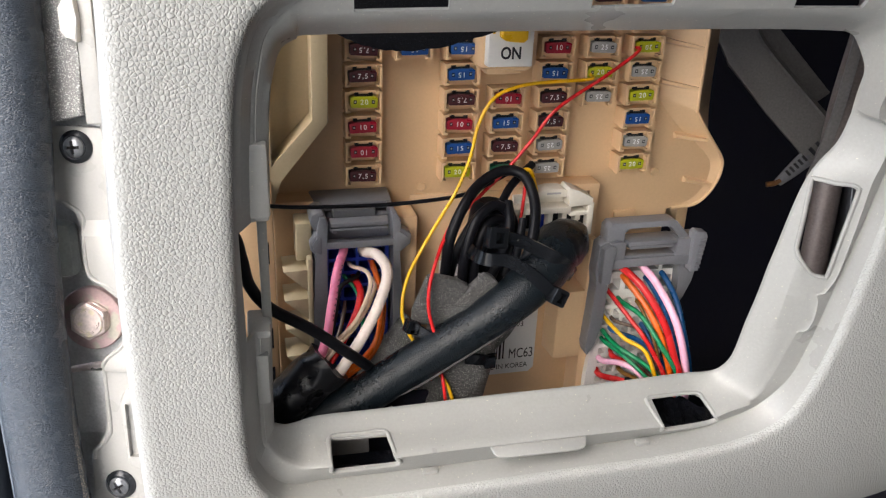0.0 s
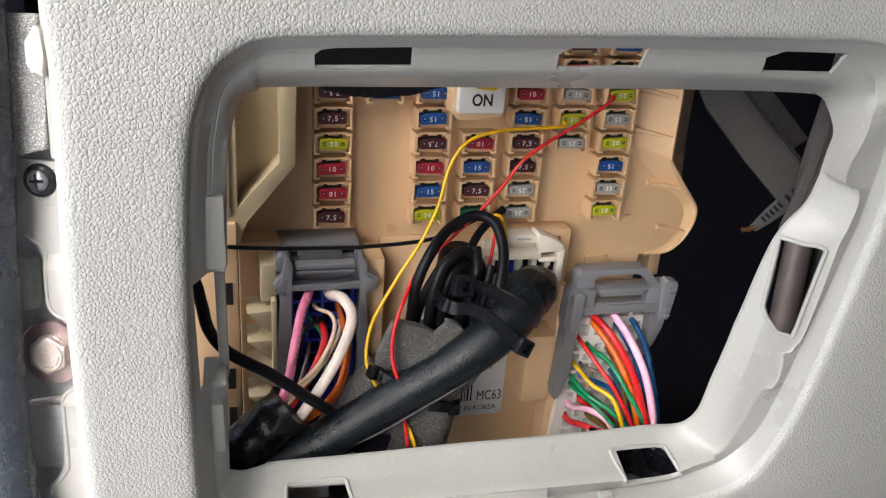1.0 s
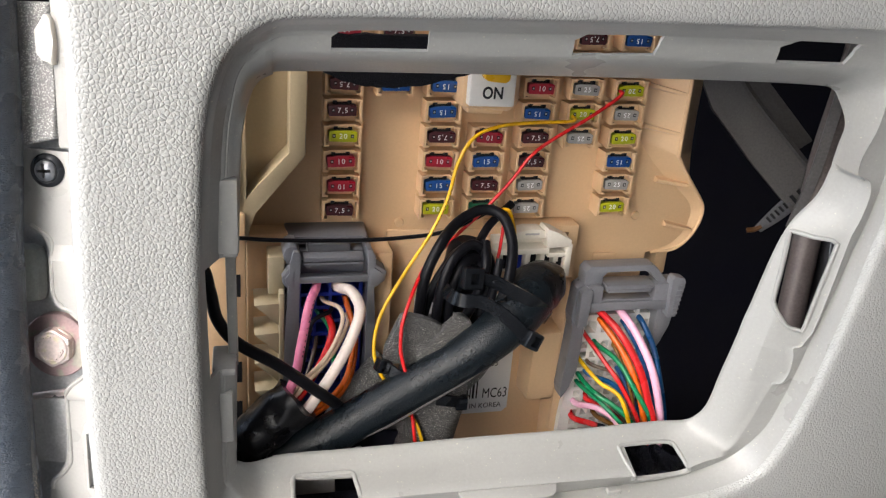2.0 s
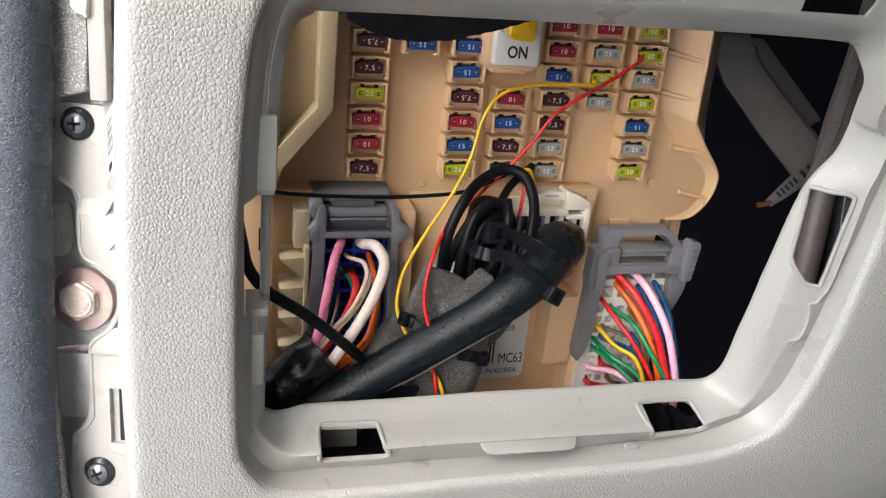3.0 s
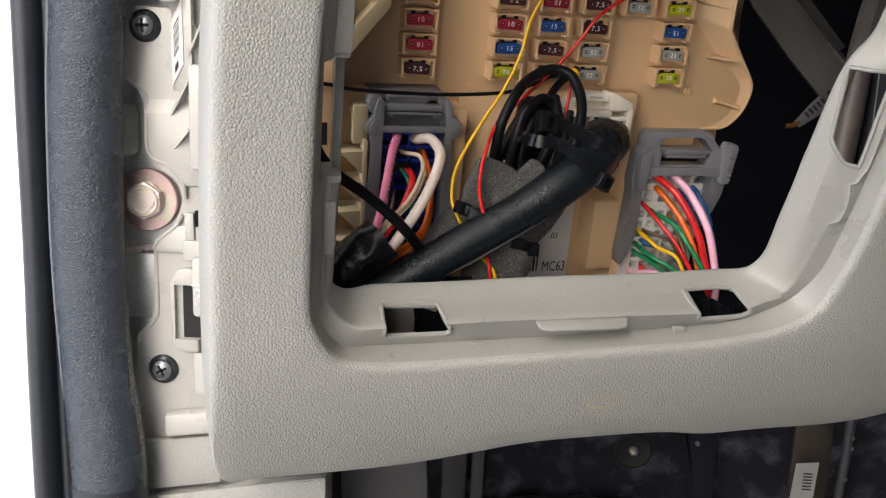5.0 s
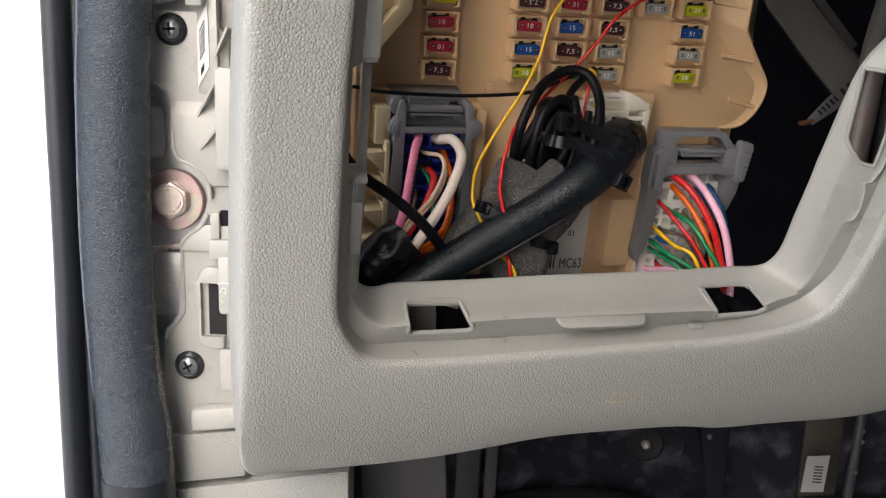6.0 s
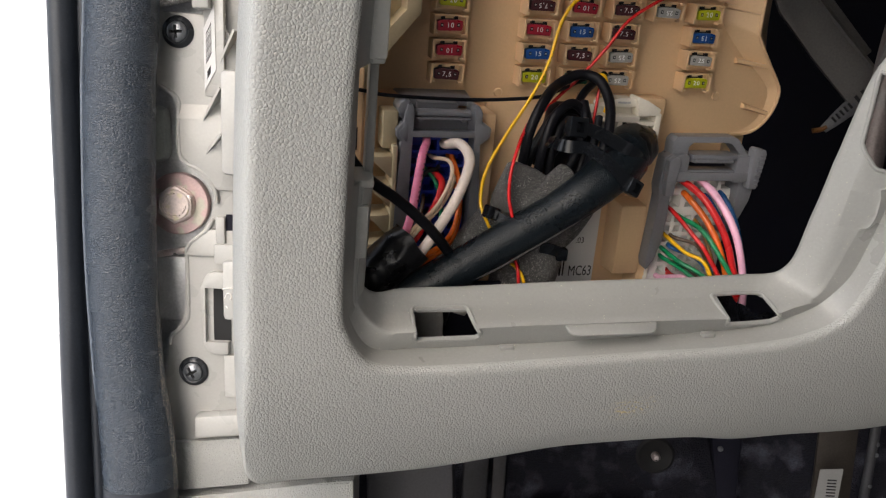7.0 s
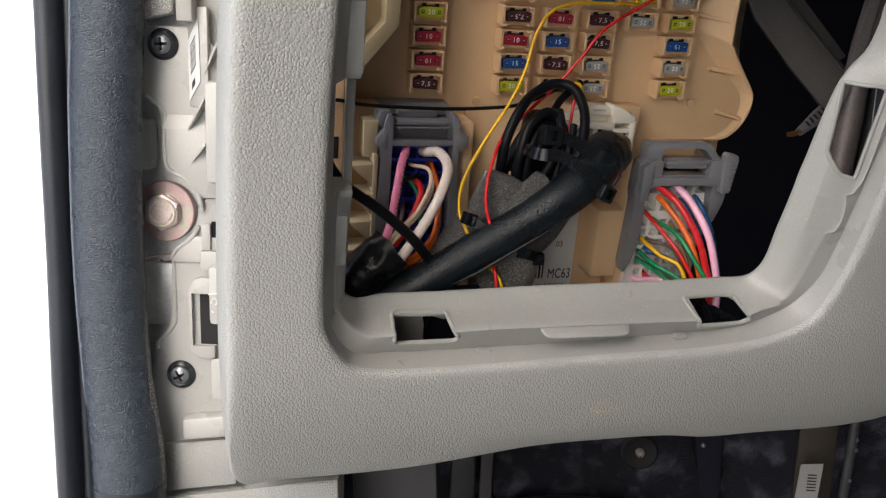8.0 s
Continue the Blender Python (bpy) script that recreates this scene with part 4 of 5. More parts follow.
def fuse_box():
    ob = thing("fuse_box", BOX, "beige moulded plastic fuse box behind the dashboard hatch", "fuse box")
    board = [(-36, -11), (20, -12.5), (62, -12.5), (104, -12.5), (104.9, -38), (139.2, -38), (139.6, -23.8), (149.6, -23.2), (154.8, -21.2), (159.6, -16.2), (162.2, -10), (162.6, -3.6), (160.2, 1.0), (143.6, 21), (142.0, 26), (141.6, 110), (-36, 110)]
    part("board", prism(bmesh.new(), board, -12, -8.0, 0.5), BEIGE, ob)
    inner = [(127, 110), (127.5, 52), (128, 32), (130, 25), (141, 13), (153, 3.4), (158.4, -3), (158.6, -10), (155.8, -16), (151.6, -20.2), (147, -22.4), (141, -23.8)]
    outer = [(142.3, 110, 0), (142.6, 52, 0), (142.8, 26, 0), (144.4, 21.2, -0.8), (153, 10.4, -3), (161, 1.2, -5.2), (163.4, -3.5, -6.0), (163, -10, -6.5), (160.2, -16.6, -7.0), (155.4, -21.6, -7.3), (150, -23.6, -7.6), (142, -24, -7.8)]
    part("flank", ramp(bmesh.new(), inner, outer, -7.9, -13), BEIGE, ob, angle=50)
    part("flank_lip", sweep(bmesh.new(), [(u, w, n + 0.2) for u, w, n in outer], circle(0.8, 8), 4), BEIGE, ob)
    for u0, w0, u1, w1, top in ((127, 51.8, 141.6, 49.2, 0.5), (127.5, 34.6, 142.0, 32.4, 0.5), (138, 10.4, 152, 8.8, -2.4), (146, -10.2, 160.2, -13.6, -5.8)):
        rib = bmesh.new()
        ends = [[rib.verts.new((u * K, (w + dw * k) * K, n * K)) for u, w, n, k in ((u0, w0, -8.4, 1.6), (u1, w1, -8.4, 1.2), (u1, w1, top, 0.6), (u0, w0, -5.2, 0.7))] for dw in (-1.0, 1.0)]
        rib.faces.new(ends[0]), rib.faces.new(ends[1][::-1])
        for i in range(4):
            rib.faces.new((ends[0][i], ends[1][i], ends[1][(i + 1) % 4], ends[0][(i + 1) % 4]))
        part("flank_rib", rib, BEIGE, ob, angle=20)
    part("bracket", box(bmesh.new(), 149.4, 155, -38, -23, -26, -14, 0.6), BEIGE, ob)
    part("locating_tab", box(bmesh.new(), 113.6, 124.2, -27, -23.6, -8.2, -6.2, 0.5), BEIGE, ob)
    part("side_wall", box(bmesh.new(), 128, 146, 20, 110, -46, -13, 1.0), BEIGE, ob)
    part("side_wall", ramp(bmesh.new(), [(142.3, 110), (142.6, 52), (142.8, 28), (144.2, 22.0), (147.5, 17)], [(164, 110, -26), (164, 52, -26), (164, 32, -26), (161, 18, -20), (154, 9, -6)], -1.0, -34), BEIGE, ob, angle=50)
    part("rivet", lathe(bmesh.new(), [(0, -7.2), (1.6, -7.3), (2.0, -7.9), (2.0, -8.4), (0, -8.4)], 20, (25.4, -7.8)), BEIGE, ob)
    part("rivet", lathe(bmesh.new(), [(0, -6.9), (1.7, -6.9), (2.0, -7.2), (2.0, -8.4), (0, -8.4)], 20, (131.6, -6.3)), BEIGE, ob)
    part("lower_board", prism(bmesh.new(), [(20.5, -150), (104.8, -150), (104.8, -11), (20.5, -11)], -13, -7.0, 0.5), BEIGE, ob)
    # frame round the middle socket and the post beside the label
    me = mesh_of("socket_frame", box(bmesh.new(), 61.5, 101.2, -31, -6.4, -8, 2.6, 1.0), [BEIGE], True)
    part("socket_frame", carve(me, [box(bmesh.new(), 65, 96.5, -27, -9.5, -3, 8)]), None, ob)
    post = [(98.4, -31), (101.6, -31), (103.2, -36), (103.4, -60), (104.8, -108), (104.8, -146), (98.8, -146), (98.4, -70)]
    part("post", prism(bmesh.new(), post[::-1], -8, 5.6, 0.8), BEIGE, ob)
    part("post_block", box(bmesh.new(), 85, 98.8, -90, -54.5, -8, 6.8, 1.2, (0.5, 0.8)), BEIGE, ob)
    for i in range(7):
        part("post_tooth", lathe(bmesh.new(), [(0, 6.6), (1.3, 6.2), (1.7, 5.4), (0, 5.0)], 10, (103.6, -90 - 4.2 * i)), BEIGE, ob)
    # mount round the left plug
    part("plug_mount", box(bmesh.new(), 10.4, 20.4, -90, -13.6, -8, 9.6, 1.4), BEIGE, ob)
    part("plug_mount", box(bmesh.new(), 7.0, 20.2, -24, -10.4, -11.5, -8.2), BEIGE, ob)
    part("plug_mount", box(bmesh.new(), -36, -20, -100, -8, -13, 2.0, 0.8), BEIGE, ob)
    part("mount_block", box(bmesh.new(), -28.4, -22.2, -28.4, -12.8, 1.5, 13, 0.6), CREAM, ob)
    for w0 in (-31.0, -43.5, -56, -68.5):
        wedge = [(-34.0, w0), (-24.2, w0 - 9.5), (-24.2, w0 + 0.6)]
        part("mount_rib", prism(bmesh.new(), wedge, 1.5, 17, 0.4), CREAM, ob)
    part("mount_edge", box(bmesh.new(), -24.6, -22.6, -78, -26.2, 1.5, 17.5, 0.4), CREAM, ob)
    # cream guide at the left end
    guide = [(-13.6, 110), (-47, 110), (-47, -9), (-36, -9), (-33.6, 3.8), (-14.6, 25.2)]
    me = mesh_of("guide", prism(bmesh.new(), guide, -8, 9.8, 0.9), [CREAM], True)
    hollow = [(-20, 112), (-36, 112), (-36, 9.0), (-34.6, 11), (-20.6, 26.5)]
    part("guide", carve(me, [prism(bmesh.new(), hollow, -2.5, 14)]), None, ob, "cream plastic guide channel")
    cover = part("end_cover", box(bmesh.new(), -58, -36.5, -112, 4, 6, 12.5, 1.0), BEIGE, ob)
    for w in (-24.5, -62.0, -80.0):
        # flat black patch paints the slot's shade on the cover
        part("slot", box(bmesh.new(), -41.6, -38.6, w - 4.6, w + 4.6, 12.4, 12.7), DARK_HOLE, cover)
    part("end_cover", box(bmesh.new(), -58, -38.5, 6, 60, 6, 11.5, 1.0), CREAM, ob)
    for w in (16.0, 44.0):
        # slot darkness drawn as a flat black patch here too
        part("slot", box(bmesh.new(), -43.2, -40.2, w - 7, w + 7, 11.4, 11.7), DARK_HOLE, cover)
    # maker's label on the lower board
    sticker = part("sticker", prism(bmesh.new(), [(34, -100.5), (36, -103), (79.5, -103), (81.8, -100.8), (81.8, -42), (34, -42)], -7.0, -6.8), LABEL, ob, "white printed paper sticker")
    for text, u, w, h, wide in (("MC63", 75.1, -92.8, 5.4, 0.67), ("MADE IN KOREA", 66.0, -99.2, 2.7, 0.92), (".03", 73.2, -77.0, 3.1, 0.85)):
        t = part("printing", lettering(text, h, INK, 0.04, 0, wide), None, sticker)
        t.location = (u * K, w * K, -6.76 * K)
    for i, (x, wd) in enumerate(((50, 0.8), (51.6, 0.5), (53, 1.0), (55, 0.5), (56.4, 0.8), (58.2, 1.0), (60.2, 0.5), (61.4, 0.9), (63.0, 0.5), (64.2, 1.0), (66.0, 0.7))):
        part("barcode_bar", box(bmesh.new(), x, x + wd, -95, -84, -6.82, -6.72), INK, sticker)
    # fuse holders
    for col, rows in FUSES.items():
        for row, amps, turned in rows:
            h = part("fuse_holder", HOLDER, None, ob)
            h.location = ((col * PITCH_U) * K, (0.6 + row * PITCH_W) * K, 0)
    return ob


fuse_box()
for column, rows in FUSES.items():
    for row, amps, turned in rows:
        fuse(column, row, amps, turned)


def power_switch():
    ob = thing("slide_switch", BOX, "white switch module with a yellow slider marked ON", "switch")
    part("surround", prism(bmesh.new(), [(43.2, 44.2), (62, 43.0), (65.4, 45.5), (66, 92), (43.2, 92)], -8, 8.6, 1.0), BEIGE, ob)
    part("clip", box(bmesh.new(), 46, 60, 41.8, 44.4, -2, 7.5, 0.5), BEIGE, ob)
    part("body", box(bmesh.new(), 44.6, 62.4, 45.6, 90, -4, 12.8, 0.7), WHITE, ob)
    part("slider", prism(bmesh.new(), [(48.6, 57), (50, 55.8), (57, 55.2), (58.6, 56.4), (58.6, 66), (48.6, 66)], 12.4, 17.0, 0.7), PVC["yellow"], ob, "bright yellow plastic slider")
    part("slider_rail", box(bmesh.new(), 46.0, 46.9, 58, 74, 12.6, 13.4, 0.2), PVC["yellow"], ob)
    t = part("printing", lettering("ON", 4.6, INK, 0.04, 0, 0.82, 0.16), None, ob)
    t.location = (53.6 * K, 50.6 * K, 12.86 * K)
    return ob


power_switch()
felt = prism(bmesh.new(), smooth_line([(-14, 61), (-10.5, 59.2), (-2, 56.2), (7.3, 54.9), (18, 55.2), (29, 57.3), (40, 60.4), (52, 64)], 5) + [(52, 73), (20, 72.6), (8, 72.2), (3, 72.8), (-2, 71.4), (-14, 73)], 22.5, 27.0, 1.2)
for v in felt.verts:
    v.co += Vector(noise.noise_vector(v.co * 420)) * 0.0006
solid("felt_pad", felt, PAD, BOX, "fuzzy black felt pad hanging above the fuses", "pad")


def left_plug():
    ob = thing("wire_plug", BOX, "grey lever plug with a blue insert and thick wires", "plug", "plugs in the fuse box")
    back = prism(bmesh.new(), [(-21.4, -12), (11.0, -12), (11.0, -7.9), (10.2, -7.2), (-20.6, -7.2), (-21.4, -8.2)], -8, 3.6, 0.3)
    for v in back.verts:
        if v.co.z > 0.001 and v.co.y > -0.009:
            v.co.y -= 0.0016
    part("back_block", back, GREY, ob)
    part("back_step", box(bmesh.new(), -13.4, 3.0, -13.0, -9.6, 0, 10.0, 0.25), GREY, ob)
    arm = [(-21.4, -26), (-22.4, -45), (-23.4, -76), (-17.4, -76), (-16.9, -22), (-16.5, -11.4), (-17.4, -9.4), (-19.4, -9.2), (-20.6, -14)]
    part("arm", prism(bmesh.new(), arm, 3, 17.6, 0.25), GREY, ob)
    arm = [(9.2, -78), (14.0, -78), (12.8, -45), (11.5, -24), (11.8, -12.0), (10.2, -9.2), (8.4, -9.0), (9.0, -20)]
    part("arm", prism(bmesh.new(), arm, 3, 17.6, 0.25), GREY, ob)
    part("cross_bar", box(bmesh.new(), -17.2, 9.3, -22.4, -19.8, 13.0, 17.4, 0.2), GREY, ob)
    part("thumb_bar", box(bmesh.new(), -15.6, 7.2, -14.4, -11.2, 13.0, 17.0, 0.2, (0.2, 0.8)), GREY, ob)
    part("thumb_edge", box(bmesh.new(), -15.4, 7.0, -15.1, -14.2, 14.6, 17.3, 0.2), GREY, ob)
    for x in (-14.6, 3.6):
        part("thumb_nib", box(bmesh.new(), x, x + 1.6, -16.4, -14.4, 13.5, 16.4, 0.2), GREY, ob)
    part("recess", box(bmesh.new(), -17.2, 9.0, -23.5, -13.4, -1, 6.5, 0.2), GREY, ob)
    lug = part("lug", prism(bmesh.new(), [(9.8, -25.8), (11.7, -25.8), (15.8, -22.5), (16.3, -18.5), (11.9, -15.4), (9.8, -15.4)], 9, 16.8, 0.4), GREY, ob)
    part("lug_face", prism(bmesh.new(), [(9.8, -24.3), (11.5, -24.3), (14.4, -21.9), (14.8, -19.0), (11.7, -16.8), (9.8, -16.8)], 16.6, 17.7, 0.2), GREY, lug)
    lug = part("lug", prism(bmesh.new(), [(-19.0, -15.7), (-20.6, -15.9), (-23.5, -19.8), (-23.2, -22.7), (-20.4, -25.6), (-19.0, -25.6)], 9, 16.8, 0.4), GREY, ob)
    part("lug_face", prism(bmesh.new(), [(-19.0, -17.0), (-20.2, -17.1), (-22.3, -20.1), (-22.1, -22.2), (-20.0, -24.2), (-19.0, -24.2)], 16.6, 17.7, 0.2), GREY, lug)
    part("shoulder", prism(bmesh.new(), [(-18.0, -8.2), (-20.2, -7.9), (-22.1, -8.9), (-23.1, -11.7), (-21.7, -15.1), (-19.0, -15.1)], 3, 15.5, 0.3), GREY, ob)
    part("arm_ridge", box(bmesh.new(), -23.6, -21.2, -72, -28, 4, 13, 0.4), GREY, ob)
    me = mesh_of("insert", box(bmesh.new(), -17.0, 8.2, -78, -23.6, -2, 12, 0.3), [BLUE], True)
    holes = []
    for i in range(4):
        for j in range(8):
            if j == 0 and i % 2:
                continue
            holes.append(box(bmesh.new(), -15.8 + i * 5.9, -11.0 + i * 5.9 + (5.9 if j == 0 else 0), -29 - j * 5.8, -24.6 - j * 5.8, 3, 16))
    part("insert", carve(me, holes), None, ob, "blue plastic terminal insert")
    return ob


def right_plug():
    ob = thing("wire_plug", BOX, "grey lever plug with a white insert and many coloured wires", "plug", "plugs in the fuse box")
    me = mesh_of("lever_top", prism(bmesh.new(), [(101.6, -33), (140.4, -33), (140.2, -28.6), (133.6, -21.4), (131.8, -20.6), (103.4, -20.8), (101.6, -23)], 6.5, 14.4, 0.4), [GREY], True)
    window = [(109.4, -36), (135.4, -36), (135.4, -28.4), (131.0, -24.0), (128.6, -23.2), (111.4, -23.4), (109.4, -25.4)]
    part("lever_top", carve(me, [prism(bmesh.new(), window, -3, 20)]), None, ob)
    part("latch_bar", box(bmesh.new(), 110.4, 133.0, -30.4, -28.2, 8, 17.4, 0.2, (0.2, 0.2)), GREY, ob)
    part("latch_tongue", box(bmesh.new(), 111.4, 132.0, -32.2, -30.2, 12.5, 17.0, 0.3, (0.3, 0.2)), GREY, ob)
    part("cross_bar", box(bmesh.new(), 103.6, 143.4, -40.2, -36.4, 8, 17, 0.2), GREY, ob)
    part("cross_bar_rib", box(bmesh.new(), 110, 134, -36.6, -35.6, 8, 15.4, 0.2), GREY, ob)
    part("yoke", prism(bmesh.new(), [(103.4, -41), (109.4, -41), (109.6, -29), (106.6, -28.2), (103.0, -29)], 8, 16.6, 0.2), GREY, ob)
    part("yoke", prism(bmesh.new(), [(133.4, -41), (143.6, -41), (144, -28.4), (133.8, -29)], 7, 16.6, 0.2), GREY, ob)
    lever = [(98.8, -30.5), (102, -28.2), (105.2, -28.2), (105.8, -40.5), (103.9, -46.3), (104.4, -58), (104.0, -70), (101.4, -79), (98.4, -84), (97.4, -80), (98.4, -64), (99.2, -49), (97.9, -44)]
    part("lever_arm", prism(bmesh.new(), lever[::-1], 7, 14.5, 0.2), GREY, ob)
    part("lever_cheek", prism(bmesh.new(), [(99.4, -47), (103.4, -47), (104.4, -30), (102, -29), (99.2, -31)], 14.4, 18.4, 0.2), GREY, ob)
    lever = [(137.6, -41), (146, -41), (145, -50), (142, -58), (136, -68), (133.6, -66), (138.4, -54)]
    part("lever_arm", prism(bmesh.new(), lever[::-1], 4, 14.5, 0.2), GREY, ob)
    grip = part("grip", prism(bmesh.new(), [(140.2, -43.4), (144.0, -43.2), (146.0, -27.2), (145.2, -25.2), (140.6, -24.4), (139.6, -25.6)], 14.4, 19.4, 0.2), GREY, ob)
    for i in range(7):
        y = -28.8 - 2.1 * i
        part("grip_ridge", box(bmesh.new(), 142.4 - 0.1 * i, 145.6 - 0.22 * i, y - 0.4, y + 0.4, 19.2, 20.0, 0.2), GREY, grip)
    me = mesh_of("insert", prism(bmesh.new(), [(106, -40), (140.6, -40), (140.6, -58), (138, -70), (138, -122), (101.6, -122), (101.6, -100), (104.4, -60)], -8, 9.0, 0.6), [WHITE], True)
    holes = [box(bmesh.new(), 108 + i * 8.2, 114.6 + i * 8.2, -46.2, -41.2, 2, 14) for i in range(4)]
    holes += [box(bmesh.new(), 107.4 + i * 8.2, 113 + i * 8.2, -55, -49.2, 2, 14) for i in range(4)]
    for j in range(11):
        for i in range(6):
            holes.append(box(bmesh.new(), 106.6 + i * 5.0, 110.0 + i * 5.0, -62.4 - j * 5.0, -59.2 - j * 5.0, 4, 14))
    part("insert", carve(me, holes), None, ob, "white nylon terminal insert")
    return ob


def middle_plug():
    ob = thing("socket_plug", BOX, "cream-white nylon plug in the beige middle socket", "plug", "plugs in the fuse box")
    part("body", box(bmesh.new(), 62, 95.0, -26, -9.6, -4, 4.5, 0.4), WARM_WHITE, ob)
    part("rear_rail", prism(bmesh.new(), [(66, -9.4), (84, -9.4), (83.6, -6.4), (81.5, -5.6), (75.5, -5.4), (70.4, -6.8), (66, -7.6)], 2, 9.4, 0.35), WARM_WHITE, ob)
    part("rail_slot", box(bmesh.new(), 74.5, 80.5, -7.8, -7.0, 9.2, 9.5), TERMINAL, ob)
    part("front_rail", box(bmesh.new(), 60.4, 85.0, -15.6, -13.0, 4.0, 11.4, 0.3), WARM_WHITE, ob)
    part("shoulder", prism(bmesh.new(), [(84.0, -13.0), (94.2, -12.4), (94.4, -9.6), (88.0, -6.2), (83.6, -4.6), (82.9, -6)], 2, 11.6, 0.35), WARM_WHITE, ob)
    part("side_cheek", box(bmesh.new(), 92.4, 95.2, -26, -11.6, 2, 11.4, 0.4), WARM_WHITE, ob)
    part("lower_rail", box(bmesh.new(), 84.6, 94.6, -17.2, -15.2, 3.0, 11.2, 0.3), WARM_WHITE, ob)
    for x in (63.4, 69.4, 75.4, 81.6, 87.6):
        part("tooth", box(bmesh.new(), x, x + 2.2, -19.6, -15.2, 4.0, 10.4, 0.3), WARM_WHITE, ob)
        part("tooth_tip", box(bmesh.new(), x + 0.5, x + 1.7, -22.4, -19.2, 4.0, 9.8, 0.3), WARM_WHITE, ob)
    for x in (67.4, 73.4, 79.6, 85.6, 91.2):
        part("terminal", box(bmesh.new(), x - 1.2, x + 1.2, -23, -16.4, 4.2, 8.4, 0.4), BLUE if 72 < x < 75 else TAPE, ob)
    return ob


left_plug()
right_plug()
middle_plug()


# ---- wires ----


def wire(points, r, colour, label, group="", n=12, steps=7, kind="wire"):
    return solid(kind, tube(points, r, n, steps), PVC[colour], BOX, label, kind, group, angle=80)


def printing(owner, points, count, first, last, long, r, side):
    """A row of small dark bars printed along a wire."""
    line = [Vector(p) for p in smooth_line(points, 8)]
    for i in range(count):
        k = (first + (last - first) * i / max(1, count - 1)) * (len(line) - 1)
        a, c = line[int(k)], line[min(int(k) + 1, len(line) - 1)]
        p, way = a.lerp(c, k - int(k)) + Vector(side), (c - a).normalized()
        part("print_bar", sweep(bmesh.new(), [p - way * long / 2, p + way * long / 2], circle(r, 6), 2), INK, owner)


GL, GR = "wires of the blue plug", "wires of the white plug"
pink_way = [(-9.8, -24.6, 6), (-10.2, -24.8, 14), (-14.0, -28.4, 24), (-17.6, -40.8, 32), (-19.9, -50.4, 36), (-24.4, -59.5, 40), (-31, -68, 40)]
printing(wire(pink_way, 1.75, "pink", "thick glossy pink wire with black print", GL), pink_way, 11, 0.30, 0.55, 0.8, 0.22, (1.1, 0.2, 1.3))
wire([(-2.1, -25.7, 6), (-2.1, -25.7, 14), (1.8, -23.6, 23), (4.4, -28.5, 29), (0.6, -38.2, 34), (-6.5, -50.0, 38), (-18.0, -65.1, 42), (-26, -73, 42)], 2.15, "white", "thick cream-white wire curving into the taped sleeve", GL)
wire([(-5.4, -38.3, 6), (-5.4, -38.3, 14), (-5.1, -39.5, 24), (-8.8, -47.1, 30), (-16.6, -57.9, 36), (-22.5, -62.9, 40), (-30, -70, 40)], 1.4, "red", "red wire curving into the taped sleeve", GL)
wire([(-7.4, -31.4, 6), (-7.4, -31.4, 14), (-2.3, -30.9, 22), (-1.8, -36.2, 26), (-8.0, -46.0, 32), (-16.7, -53.0, 36), (-24.0, -60.6, 38), (-30, -67, 38)], 0.85, "cream", "thin cream wire with faint print", GL)
wire([(1.7, -39.0, 8), (1.7, -39.0, 18), (-3.0, -44.6, 26), (-9.0, -49.6, 32), (-14.6, -53.1, 36), (-23.1, -61.1, 40), (-30, -68, 40)], 0.85, "cream", "thin cream wire with faint print", GL)
wire([(1.5, -32.4, 6), (1.5, -32.4, 14), (3.8, -43.1, 20), (1.3, -57.2, 26), (-5.2, -63.4, 32), (-15.3, -67.8, 36), (-26, -73, 38)], 1.15, "orange", "orange wire behind the white one", GL)
wire([(5.5, -46.0, 6), (5.5, -49.0, 16), (3.3, -59.6, 22), (-2.4, -66.0, 28), (-11.8, -69.3, 34), (-24, -74, 38)], 1.1, "orange", "orange wire behind the white one", GL)
wire([(-4.6, -35.9, 6), (-4.6, -35.9, 14), (-12.3, -37.6, 20), (-15.0, -47.6, 24), (-19.4, -57.6, 32), (-28, -68, 38)], 0.9, "black", "thin black wire of the blue plug", GL)
wire([(-10.5, -36, 6), (-9.5, -37, 13), (-5.5, -42, 16), (-3.5, -52, 20), (-8, -64, 28), (-20, -71, 36)], 0.8, "green", "thin green wire deep in the blue plug", GL)
wire([(-9.0, -48, 6), (-10.5, -50, 16), (-14.0, -57, 24), (-20, -66, 34)], 0.9, "brown", "thin brown wire deep in the blue plug", GL)

END = (136, -112, 24)
wire([(109.8, -39.9, 4), (109.8, -41, 12), (116.1, -46.9, 24), (123.9, -60.5, 32), (128.7, -75.0, 36), (132.1, -86.8, 38), END], 1.6, "red", "thick red wire bowing down from the white plug", GR)
wire([(120.0, -40.3, 4), (120.0, -41.5, 12), (123.7, -46.9, 22), (129.0, -59.4, 32), (133.6, -75.4, 36), (135.7, -88.5, 38), (139, -104, 34)], 1.7, "pale_pink", "thick pale pink wire bowing down from the white plug", GR)
wire([(114.4, -48.3, 4), (114.4, -49, 12), (120.3, -57.6, 22), (125.4, -70.1, 30), (130.3, -89.3, 34), END], 1.45, "orange", "orange wire bowing down from the white plug", GR)
wire([(125.5, -49.8, 4), (125.5, -50.5, 12), (130.9, -60.3, 18), (134.6, -74.2, 24), (138.5, -92.5, 30), END], 1.3, "blue", "dark blue wire bowing down from the white plug", GR)
